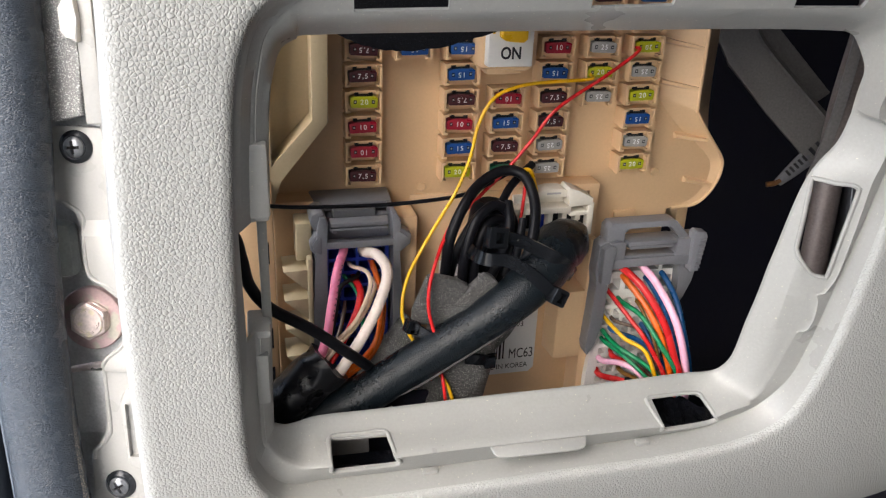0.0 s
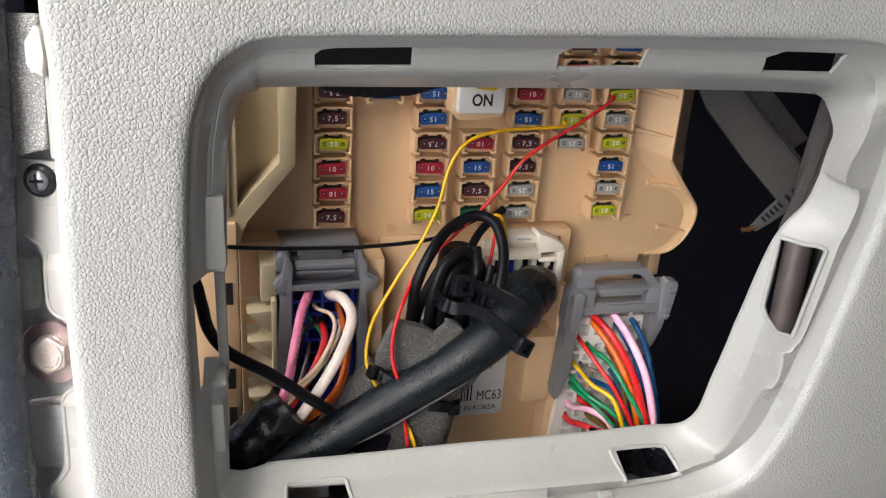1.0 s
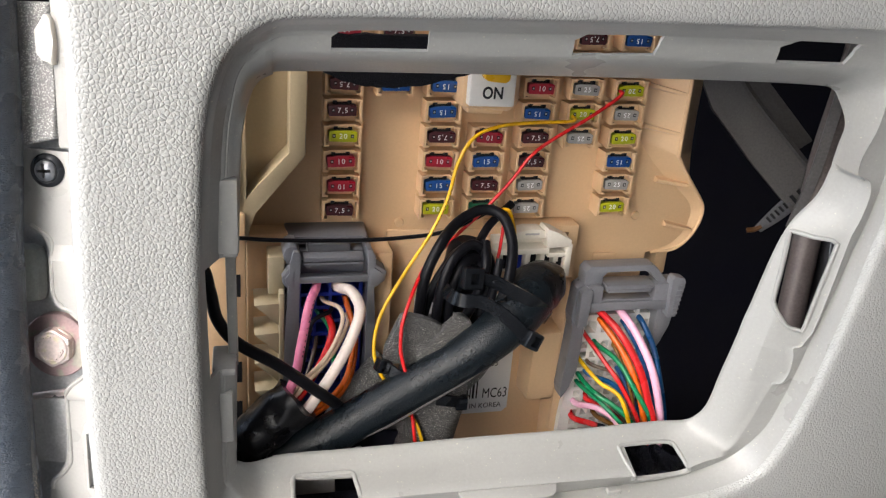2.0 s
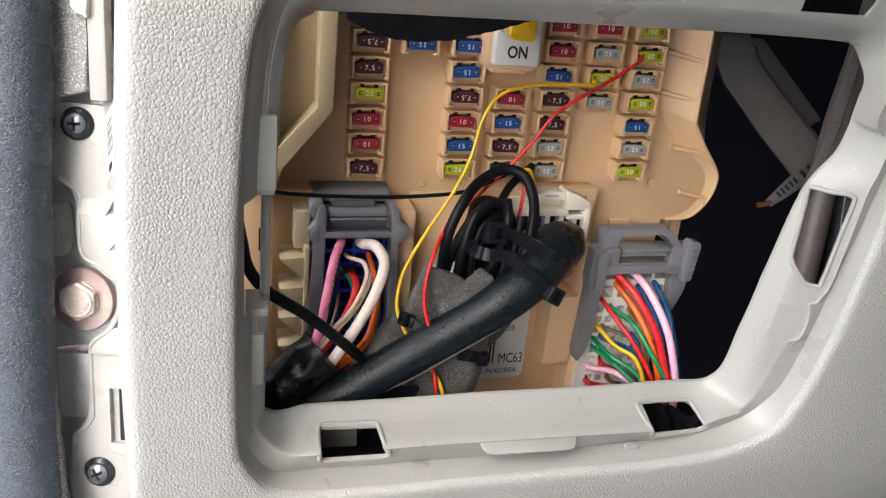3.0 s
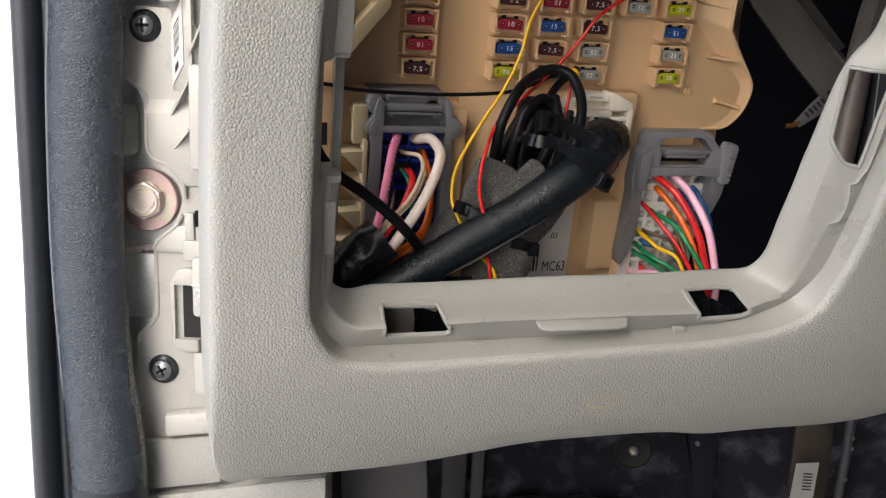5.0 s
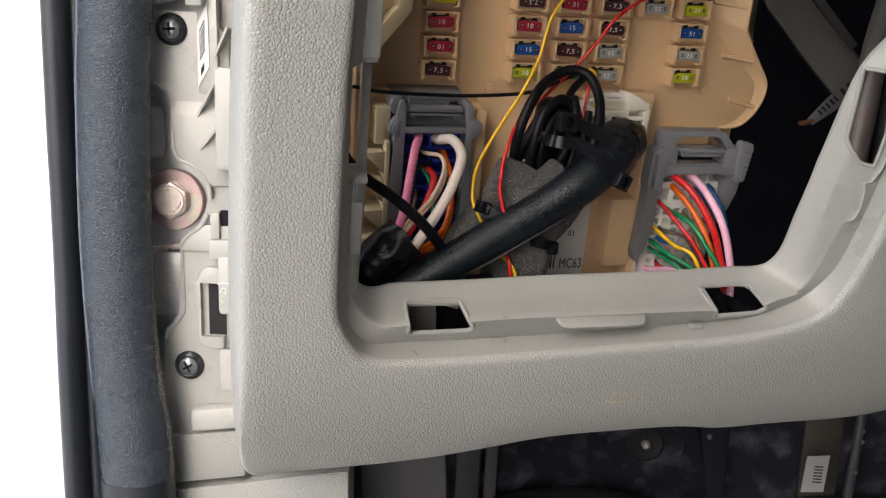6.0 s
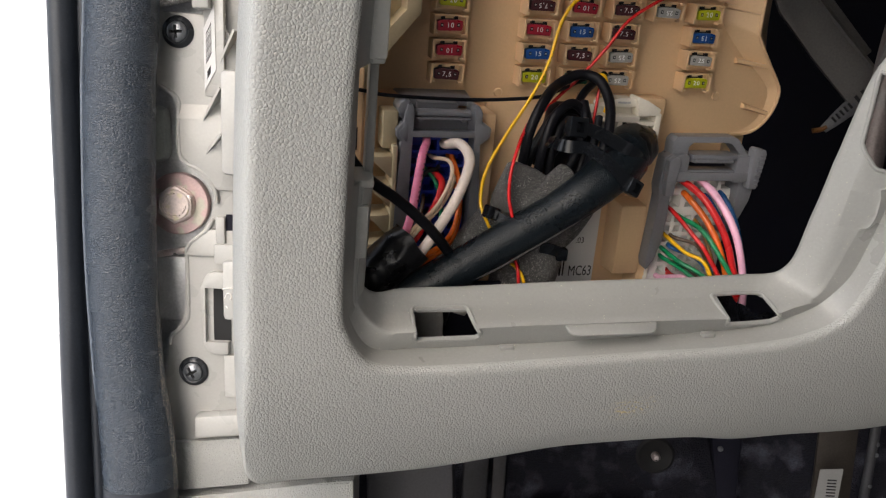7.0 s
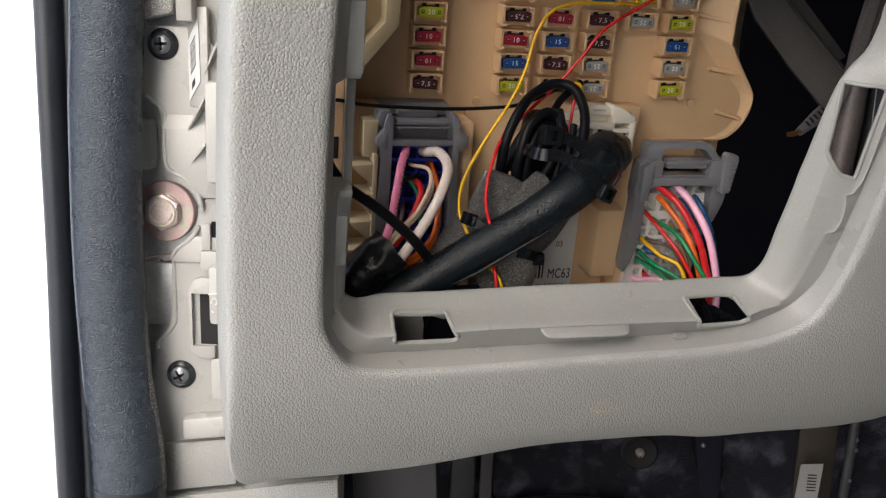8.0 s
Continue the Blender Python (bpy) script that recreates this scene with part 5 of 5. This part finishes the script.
wire([(132.9, -48.1, 4), (132.9, -49, 12), (136.7, -57.8, 18), (138.5, -68.7, 24), (142.1, -91.3, 30), (140, -112, 26)], 1.3, "blue", "blue wire at the end of the white plug", GR)
wire([(108.5, -55.6, 4), (108.5, -56.3, 12), (113.2, -62.8, 22), (118.9, -71.1, 30), (127.1, -87.7, 36), END], 1.0, "red", "thin red wire of the white plug", GR)
wire([(113.1, -58.6, 4), (113.1, -59.3, 12), (118.3, -61.7, 22), (123.1, -70.1, 32), (131.4, -85.9, 38), END], 1.1, "green", "green wire of the white plug", GR)
wire([(107.8, -68.0, 4), (107.8, -68.7, 12), (112.2, -72.6, 22), (118.3, -75.2, 30), (123.7, -88.8, 34), END], 0.95, "yellow", "thin yellow wire of the white plug", GR)
wire([(111.4, -68.2, 4), (111.4, -68.9, 12), (120.5, -71.1, 18), (125.8, -80.6, 22), (130.6, -94.5, 26), END], 0.85, "brown", "thin brown wire of the white plug", GR)
wire([(107.5, -74.6, 4), (107.5, -75.3, 12), (110.3, -77.3, 22), (118.0, -80.9, 30), (125.6, -88.9, 34), END], 1.05, "green", "green wire of the white plug", GR)
wire([(107.5, -78.4, 4), (107.5, -79.1, 12), (112.3, -81.1, 22), (117.4, -85.1, 30), (123.0, -91.5, 32), END], 0.95, "green", "green wire of the white plug", GR)
wire([(109.5, -79.6, 4), (109.5, -80.1, 11), (115.3, -80.9, 20), (121.4, -86.1, 26), (127.0, -94.5, 28), END], 0.8, "brown", "thin brown wire of the white plug", GR)
wire([(107.4, -88.6, 4), (107.4, -89.0, 12), (111.5, -84.9, 22), (117.2, -86.4, 28), (122.0, -92.7, 30), END], 1.35, "pale_pink", "pink wire low on the white plug", GR)
wire([(113.7, -87.8, 4), (113.7, -88.3, 12), (119.9, -88.7, 20), (126.6, -95.7, 26), END], 1.35, "red", "dark red wire low on the white plug", GR)
wire([(107.5, -96.2, 4), (107.5, -96.8, 12), (111.6, -93.6, 22), (118.6, -94.4, 28), (126, -102, 28)], 1.35, "red", "red wire low on the white plug", GR)
wire([(111.4, -73.6, 4), (111.4, -74.1, 12), (122.7, -78.2, 16), (129.7, -86.7, 22), (132.7, -95.6, 26), END], 1.1, "blue", "blue wire deep in the white plug", GR)
wire([(126.4, -73.6, 4), (126.4, -74.1, 12), (128.7, -80.2, 18), (132.7, -90.7, 24), END], 1.1, "blue", "blue wire deep in the white plug", GR)
wire([(118.7, -96.7, 4), (118.7, -96.7, 12), (122.6, -96.4, 20), (126.7, -98.6, 24), END], 1.1, "bronze", "bronze wire low on the white plug", GR)
wire([(122.5, -62, 4), (122.5, -62, 11), (125.6, -70, 17), (129.0, -84, 24), END], 0.8, "bronze", "bronze wire of the white plug", GR)

# loose added wires
yellow_way = [(92.2, 39.6, -1), (91.4, 38.2, 3), (75.4, 38.2, 6), (60.4, 37.6, 9), (48.9, 33.7, 11), (42.8, 23.9, 12), (39.1, 9.8, 14), (33.0, -3.4, 16), (22.1, -19.3, 20), (13.3, -34.1, 24), (10.2, -45.5, 30), (12.2, -52.7, 35), (15.7, -58.6, 34), (21.7, -68.7, 33), (24.6, -70.5, 40), (26.4, -73.2, 44), (28.8, -81.2, 44.5), (31.8, -92.4, 42), (33, -112, 36)]
printing(wire(yellow_way, 0.72, "yellow", "thin yellow wire pushed into a yellow fuse", "added wires", 10, 8), yellow_way, 9, 0.32, 0.385, 0.8, 0.16, (0.16, 0.0, 0.62))
wire([(111.4, 50.0, -1), (110.4, 48.8, 3), (96.7, 40.4, 6), (75.2, 28.4, 10), (66.4, 16.0, 9), (59.0, 6.1, 8), (53.3, -0.2, 8), (48.1, -5.2, 8), (43.0, -10.0, 9), (33.0, -15.2, 16), (27.0, -17.6, 26), (21.6, -23.4, 35), (18.4, -30.2, 40), (18.2, -39.4, 40.8), (19.6, -46.3, 42), (21.2, -51.4, 42), (23.7, -61.1, 34), (24.0, -66.1, 36), (24.0, -69.4, 44), (25.6, -81.0, 44.5), (27.1, -91.9, 42), (28, -112, 36)], 0.72, "red", "thin red wire pushed into a yellow fuse", "added wires", 10, 8)
wire([(62.0, 4.2, 12), (63.9, 4.5, 12), (66.0, 2.8, 12), (69.4, -5.9, 10), (69.6, -12, 8)], 0.8, "yellow", "short bend of yellow wire at the cable loop", "added wires", 10)
wire([(65.5, 1.5, 9), (64.5, -3.4, 10), (63.1, -13.6, 12), (60.8, -22, 14)], 0.7, "red", "short length of red wire at the cable loop", "added wires", 10)
wire([(-58, -3.6, 14.6), (-40, -4.4, 14.2), (-30, -6.6, 11), (-20, -7.3, 10.6), (-8, -7.7, 10.5), (8, -7.9, 10.4), (24, -7.3, 10.2), (38, -6.0, 9.5), (48, -2.8, 8.5), (60, 2, 6)], 0.8, "black", "thin black cable stretched across the fuse box", "", 10, 8, "cable")
wire([(-62, 4, 42), (-52.0, -2, 44), (-49.2, -11.3, 45), (-47.0, -21.4, 46), (-40.5, -30.2, 47), (-26.9, -40.2, 46), (-14.4, -51.3, 45), (-2.2, -66.7, 36), (6, -80, 30)], 2.15, "black", "black cable sagging in front of the grey plug", "", 14, 8, "cable")
wire([(26.4, -52, 24), (28.4, -34.3, 24), (29.5, -16.9, 26), (36.1, -4.6, 22), (44.5, 0.5, 14), (54.3, 4.1, 11), (61.8, 2.8, 14), (63.9, -3.7, 22), (62.1, -11.1, 30), (58.2, -20.7, 36), (54, -32, 34)], 2.15, "black", "black cable bent into a tall loop", "bundled cables", 14, 8, "cable")
wire([(34.9, -46.1, 26), (34.9, -36.1, 26), (35.5, -21.8, 28), (39.5, -10.9, 26), (48.1, -6.0, 22), (55.2, -11.5, 22), (55.1, -20.3, 26), (52, -34, 28)], 2.0, "black", "black cable coiled inside the loop", "bundled cables", 14, 8, "cable")
wire([(40.0, -47.5, 25), (39.8, -37.5, 25), (40.4, -24.1, 25), (44.7, -14.0, 23), (51.8, -13.5, 20), (54, -24, 22), (50, -40, 24)], 2.0, "black", "black cable coiled inside the loop", "bundled cables", 14, 8, "cable")
wire([(44, -48, 28), (45.2, -36.8, 28), (49.7, -25.0, 29), (52.6, -12.5, 28), (54, -6, 20)], 2.0, "black", "black cable running up out of the foam", "bundled cables", 14, 8, "cable")
wire([(50, -50, 28), (51.6, -38.9, 30), (53.2, -28.6, 33), (54.6, -19.3, 34), (58, -10, 28)], 1.6, "black", "black cable running up out of the foam", "bundled cables", 14, 8, "cable")
wire([(48.9, -14.7, 18), (52.9, -8.7, 15), (57.9, -3.6, 10), (63.8, 0.2, 6), (69.8, 3.2, 2)], 1.7, "black", "short black cable end over the fuses", "bundled cables", 14, 8, "cable")
wire([(30.0, -46, 21), (31.8, -31.2, 21), (36.6, -19.6, 21), (42.6, -11.0, 20), (50.6, -9.4, 17), (57.0, -15.0, 16), (57, -28, 18)], 2.1, "black", "black cable coiled inside the loop", "bundled cables", 14, 8, "cable")
wire([(37.4, -48, 20), (39.0, -34.0, 21), (43.6, -23.6, 23), (49.0, -18.4, 22), (55.6, -21.0, 20), (56.6, -34, 20)], 2.0, "black", "black cable coiled inside the loop", "bundled cables", 14, 8, "cable")
solid("cable_plug", tube([(43.4, -36, 14), (46.4, -26, 13), (49.0, -17, 12.5), (49.8, -11, 12), (50, -8.2, 12)], 8.4, 22, 4, (0.9, 0.95, 1.0, 0.95, 0.6)), CABLE, BOX, "black moulded plug inside the cable loop", "plug")


def taped_sleeve():
    bm = tube([(-19.6, -58.6, 39), (-23, -61.6, 39.4), (-28, -66.6, 39.5), (-34.5, -74, 39.5), (-42.6, -84.1, 38), (-52, -97, 34), (-58, -112, 30)], 9.4, 28, 8, (1.06, 1.02, 0.98, 0.98, 1.0, 1.0, 1.0))
    for v in bm.verts:
        v.co += Vector(noise.noise_vector(v.co * 130)) * 0.0017
    return solid("taped_sleeve", bm, TAPE, BOX, "crumpled black tape sleeve round the wire bundle", "sleeve", angle=80)


def loom_tube():
    ob = thing("loom_tube", BOX, "grained black vinyl loom tube held by cable ties", "tube")
    pts = [(-54, -108, 34), (-38.5, -93.9, 37), (-21.7, -83.7, 39), (-5.1, -73.5, 41), (15.5, -60.2, 42), (36.2, -47.2, 43), (50.8, -37.0, 43), (61.6, -29.6, 39), (69.2, -24.6, 33), (75.0, -21.8, 26)]
    bm = tube(pts, 8.1, 28, 8, (1.0, 1.0, 1.0, 0.98, 0.97, 1.0, 1.06, 1.18, 1.25, 1.2))
    for v in bm.verts:
        v.co += Vector(noise.noise_vector(v.co * 50)) * 0.0004
    part("tube", bm, VINYL, ob, angle=80)
    seam = [(-8, -76.4, 45.6), (-3, -75.6, 46.8), (12, -69.0, 48.0), (27, -59.6, 48.8), (42, -50.2, 49.2), (53, -42.6, 48.6), (60, -37.6, 46.4)]
    part("seam", sweep(bmesh.new(), seam, [(-0.3, -0.4), (0.3, -0.4), (0.3, 0.4), (-0.3, 0.4)], 8), CABLE, ob, "overlapping edge of the tube")
    cap = tube([(66.5, -26.6, 35.6), (72.4, -23.6, 30), (77.6, -23.0, 24.5), (81.6, -24.6, 19), (83.6, -26.4, 15)], 9.6, 24, 6, (1.0, 1.05, 1.02, 0.9, 0.74))
    for v in cap.verts:
        v.co += Vector(noise.noise_vector(v.co * 160)) * 0.0009
    part("taped_end", cap, TAPE, ob, "glossy black tape round the tube end", angle=80)
    return ob


def strap(points, wide=2.3, thick=0.55, side=None):
    """A flat strap; side: the way of its width."""
    return sweep(bmesh.new(), points, [(-wide, -thick), (wide, -thick), (wide, thick), (-wide, thick)], 8, None, side)


def tie_head(parent, u, w, n, turn, size=3.3, mat=None):
    me = mesh_of("head", box(bmesh.new(), -size, size, -size, size, -2.6, 2.6, 0.7), [mat or NYLON], True)
    slot = carve(me, [box(bmesh.new(), -1.2, 1.9, -2.0, 2.0, -1.2, 5)])
    h = part("head", slot, None, parent)
    h.matrix_local = Matrix.Translation((u * K, w * K, n * K)) @ Euler((radians(-12), radians(8), radians(turn))).to_matrix().to_4x4()
    part("pawl", box(bmesh.new(), -0.6, 0.9, -1.2, 1.4, -1.0, 1.4, 0.2), NYLON, h)
    return h


def cable_ties():
    tag = "black nylon cable tie with a square head round the tube"
    ob = thing("cable_tie", BOX, tag, "cable tie", "cable ties")
    part("strap", strap([(42.8, -10.7, 38), (48, -12.4, 39.5), (53.4, -14.1, 40), (62.2, -18.1, 43), (67.5, -20.8, 44.5), (73.9, -26.9, 40.5), (78.4, -33.5, 33), (78, -36, 26)], 2.5, 0.6, (0.45, 0.9, 0.1)), NYLON, ob)
    tie_head(ob, 43.6, -11.9, 39.5, -8, 4.1)
    oval = [(54.4 + 3.0 * math.cos(radians(a)) * 0.92 + 1.2 * math.sin(radians(a)) * 0.38, -14.7 - 3.0 * math.cos(radians(a)) * 0.38 + 1.2 * math.sin(radians(a)) * 0.92, 41.2 + 0.75 * math.cos(radians(a))) for a in range(0, 361, 30)]
    part("raised_oval", sweep(bmesh.new(), oval, circle(0.2, 6), 2), NYLON, ob)
    ob = thing("cable_tie", BOX, tag, "cable tie", "cable ties")
    part("strap", strap([(36.0, -19.4, 32), (36.4, -18.9, 40), (39.6, -18.6, 44.5), (45.4, -18.5, 46), (50.8, -20.8, 47.5), (57.3, -25.6, 49.6), (63.8, -32.0, 50.6), (66, -34, 49)], 2.4, 0.6, (0.5, 0.85, 0.1)), NYLON, ob)
    tie_head(ob, 65.4, -32.8, 51, -30)
    ob = thing("cable_tie", BOX, "small black cable tie round the grey foam", "cable tie", "cable ties")
    part("strap", strap([(11.4, -47.0, 37), (13.4, -47.8, 39), (17.2, -49.8, 41.5), (21.6, -52.2, 43), (27, -56, 44)], 2.0, 0.5, (0.3, 0.95, 0)), NYLON, ob)
    tie_head(ob, 12.3, -47.4, 38.6, -20, 2.6)
    ob = thing("cable_tie", BOX, "small black cable tie end under the tube", "cable tie", "cable ties")
    part("strap", strap([(33, -60.5, 44), (38.1, -61.6, 44), (43, -64.2, 41), (47, -66.5, 36)], 2.2, 0.6, (0.4, 0.9, 0)), NYLON, ob)
    part("tail", box(bmesh.new(), 41.4, 46.0, -67.5, -62.4, 38.5, 42.5, 0.5), NYLON, ob)


def foam_wrap():
    ob = thing("foam_wrap", BOX, "dark grey sparkling foam wrapped round the cable bundle", "foam")
    bm = tube([(34.6, -39, 28), (35.8, -47.8, 28), (34.8, -65.8, 28), (31.8, -80.5, 29), (29.6, -96, 29), (27, -116, 28)], 13.7, 30, 9, (0.96, 1.05, 1.05, 1.0, 0.98, 0.95))
    for v in bm.verts:
        v.co += Vector(noise.noise_vector(v.co * 70)) * 0.0012 + Vector(noise.noise_vector(v.co * 700)) * 0.0003
    part("wrap", bm, FOAM, ob, angle=80)
    flap = [(12.6, -48), (13.2, -41), (18.4, -28.0), (20.6, -27.2), (23.2, -27.7), (27, -29.2), (31.4, -30.8), (35, -32.8), (34, -35), (30.5, -39.8), (30, -48)][::-1]
    part("flap", prism(bmesh.new(), flap, 33.5, 37.5, 0.9), FOAM, ob)
    flap = [(28, -44), (38, -44), (38, -40.2), (45.9, -31.6), (44.6, -29.6), (42.3, -28.0), (40.2, -27.6), (34.6, -33.4), (29.2, -39.8)]
    part("flap", prism(bmesh.new(), flap, 35, 39.5, 0.9), FOAM, ob)
    flap = [(43, -63), (46.6, -66.4), (49.7, -65.4), (54.4, -59.4), (57.2, -54.8), (59.4, -51), (61.1, -48), (57, -41), (43, -46)]
    part("flap", prism(bmesh.new(), flap, 26.5, 32, 0.9), FOAM, ob)
    ob = solid("foam_pad", tube([(20, -58, 22), (12, -66, 24), (4, -76, 26), (-4, -90, 26)], 9.5, 20, 6), FOAM, BOX, "dark grey foam pad beside the wrapped bundle", "foam", angle=80)


taped_sleeve()
loom_tube()
cable_ties()
foam_wrap()

# ---- behind: beam, pipe, tagged lead and the footwell ----
FAR = basis((0, 0.42, 0.70), 0, 0)
FOOT = basis((0, 0.55, 0.45), 0, 0)


def far_beam():
    ob = thing("cross_beam", FAR, "grey pressed steel beam inside the dashboard", "beam")
    web = [(128, 112), (150, 112), (153, 104), (157.6, 95.4), (190.1, 60.1), (240, 8), (225, -6), (183.3, 38.1), (161, 61.7), (139.9, 86.3)]
    part("web", prism(bmesh.new(), web[::-1], -3, 0, 0.8), STRUT, ob)
    part("flange", sweep(bmesh.new(), [(152, 106, 1), (157.6, 95.4, 1), (190.1, 60.1, 1), (240, 8, 1)], [(-0.8, -1.6), (0.8, -1.6), (0.8, 1.6), (-0.8, 1.6)], 3), STRUT, ob)
    ob = thing("cross_beam", FAR, "narrow dark steel brace behind the beam", "beam")
    part("web", prism(bmesh.new(), [(153, 112), (168, 112), (205, 70), (194, 62)][::-1], -40, -36, 0.8), STRUT, ob)
    ob = thing("support_pipe", FAR, "brown-grey painted steel support pipe beside the hatch", "pipe")
    part("pipe", tube([(186, 134, 58), (180.5, 104, 60), (173.2, 66, 60), (170.5, 30, 60), (167.5, -5, 60), (163, -60, 60)], 6.0, 20, 6), RUST, ob)
    part("clamp_plate", sweep(bmesh.new(), [(181, 134, 66), (175.4, 104, 67), (168.4, 66, 67), (161, 40, 66)], [(-2.2, -0.6), (2.2, -0.6), (2.2, 0.6), (-2.2, 0.6)], 4, None, (1, 0, 0)), STRUT, ob)
    part("bracket", box(bmesh.new(), 180, 186, -40, 60, 40, 64, 0.8), DARK_PIPE, ob)
    part("bracket_edge", sweep(bmesh.new(), [(180.0, -40, 64.2), (180.0, 60, 64.2)], circle(0.35, 6), 2), SCREW_HEAD, ob, "thin bright line along the bracket edge")
    ob = thing("tagged_lead", FAR, "white printed sleeve, darkened for shade, on a thin lead inside the dashboard", "lead")
    flat = (-0.7, 0.7, 0.0)
    part("sleeve", sweep(bmesh.new(), [(169.6, 26.4, -2), (180.6, 37.4, -1), (196, 53, -2)], [(4.2 * a, 1.1 * b) for a, b in circle(1, 14)], 4, (0.55, 1.0, 1.0), flat), SLEEVE, ob)
    part("end", tube([(164, 25.6, -2), (168, 26.2, -2), (171, 28, -2)], 1.4, 8, 3), SHADED_ORANGE, ob, "orange end of the sleeve, darkened for shade")
    for k in range(5):
        a = 174.6 + 1.9 * k
        part("print_bar", sweep(bmesh.new(), [(a - 2.0, a - 141.4, 0.2), (a + 0.4, a - 143.8, 0.2)], [(0.55, -0.4), (0.55, 0.4), (-0.55, 0.4), (-0.55, -0.4)], 2), INK, ob)
    for k in range(3):
        a = 185.6 + 3.0 * k
        part("print_bar", sweep(bmesh.new(), [(a - 2.2, a - 140.8, 0.2), (a + 2.0, a - 145.0, 0.2)], [(0.85, -0.4), (0.85, 0.4), (-0.85, 0.4), (-0.85, -0.4)], 2), INK, ob)
    part("lead", tube([(190, 47, -2), (205, 62, -8), (228, 70, -20)], 0.9, 8, 4), CABLE, ob)


def footwell():
    mat = bmesh.new()
    prism(mat, [(-90, -70), (176, -70), (173, -6), (156, 70), (-90, 70)], -10, 0, 3.0)
    ob = solid("insulation_mat", mat, CARPET, FOOT, "blotchy dark blue-black felt mat in the footwell", "mat")
    ob = thing("mat_fastener", at(FOOT, 123, 27.8, 0), "bright round stud in a black cup on the mat", "fastener")
    part("dished_ring", lathe(bmesh.new(), [(13, 0.3), (20, 2.6), (27, 1.6), (29, 0.1), (13, -1)], 36), CARPET, ob)
    part("cup", lathe(bmesh.new(), [(0, 1.0), (8, 1.0), (12.5, 2.4), (14.5, 0.9), (14.5, -1), (0, -1)], 28), DARK_HOLE, ob)
    part("stud", lathe(bmesh.new(), [(0, 7.0), (1.8, 6.5), (3.2, 4.6), (3.2, 0.4)], 18), STEEL, ob, "bright stud head")
    bm = prism(bmesh.new(), [(153, 90), (183, 90), (184, -80), (170, -80), (172, -6)], -6, 8, 2.0)
    solid("black_bracket", bm, DARK, FOOT, "black metal bracket beside the felt mat", "bracket")
    bm = prism(bmesh.new(), [(184, 80), (420, 80), (420, -90), (184, -90)], -16, -4, 2.0)
    solid("insulation_mat", bm, CARPET, FOOT, "blotchy dark blue-black felt mat in the footwell", "mat")
    ob = thing("mat_fastener", at(FOOT, 168, 39, 8), "small worn stud on the black bracket", "fastener")
    part("stud", lathe(bmesh.new(), [(0, 2.6), (1.2, 2.3), (2.0, 1.2), (2.0, -1)], 16), SCREW_HEAD, ob)
    solid("brown_plate", prism(bmesh.new(), [(240, -60), (268, -60), (268.5, 100), (240.5, 100)], -3, 1.0, 1.0), RUST_DARK, FOOT, "dull brown metal plate in the footwell", "plate")
    for x, (u, w) in enumerate(((274.6, 52), (275.2, 44), (273.6, 20))):
        solid("worn_patch", lathe(bmesh.new(), [(0, 0.5), (1.4, 0.3), (2.0 - 0.3 * x, 0)], 12), SCREW_HEAD, at(FOOT, u, w, 17.0), "worn bright spot on the thin pipe", "wear")
    solid("thin_pipe", tube([(276, 110, 12), (273.5, 60, 14), (272.6, 30, 14), (272, -4, 12), (272, -70, 8)], 3.4, 14, 5), DARK_PIPE, FOOT, "thin dark metal pipe in the footwell", "pipe")
    ob = thing("paper_tag", at(FOOT, 242, 20, 22), "small white paper tag hanging in the footwell", "tag")
    part("paper", prism(bmesh.new(), [(-8.6, -15), (7.6, -14), (9.2, 14.6), (-6.8, 13.2)], -0.3, 0.3), TAG, ob)
    for i in range(6):
        part("barcode_bar", box(bmesh.new(), -1.0, 5.5, -7 + 2.4 * i, -5.9 + 2.4 * i, 0.3, 0.4), INK, ob)
    solid("footwell_hump", tube([(-20, -60, 16), (10, -44, 22), (40, -30, 26), (84, -26, 28), (130, -34, 26), (165, -48, 22), (190, -60, 16)], 26, 24, 6), HUMP, FOOT, "rounded dark grey moulding low in the footwell", "moulding")
    solid("footwell_hump", tube([(160, -62, 10), (200, -46, 12), (240, -34, 12), (285, -30, 10), (340, -34, 6)], 26, 24, 6), HUMP, FOOT, "rounded dark grey moulding low in the footwell", "moulding")
    solid("upright_bar", prism(bmesh.new(), [(-21, -80), (-2, -80), (0, 60), (-19, 60)], 0, 14, 2.5), DARK_PIPE, FOOT, "dark upright bar beside the felt mat", "bar")
    solid("upright_bar", prism(bmesh.new(), [(1.5, -80), (11, -80), (13, 60), (3.5, 60)], 0, 8, 1.5), DARK_GREY, FOOT, "dark blue-grey upright edge beside the felt mat", "bar")
    bm = prism(bmesh.new(), [(-160, -120), (-78, -120), (-72, 40), (-160, 40)], -40, 30, 4.0)
    solid("side_lining", bm, CARPET, FOOT, "blotchy dark side lining of the footwell", "lining")
    solid("side_pocket", prism(bmesh.new(), [(-122, -60), (-96, -60), (-92, -16), (-98, -8), (-118, -10)], 29, 34, 2.5), DARK, FOOT, "black plug in the side lining", "plug")


far_beam()
footwell()
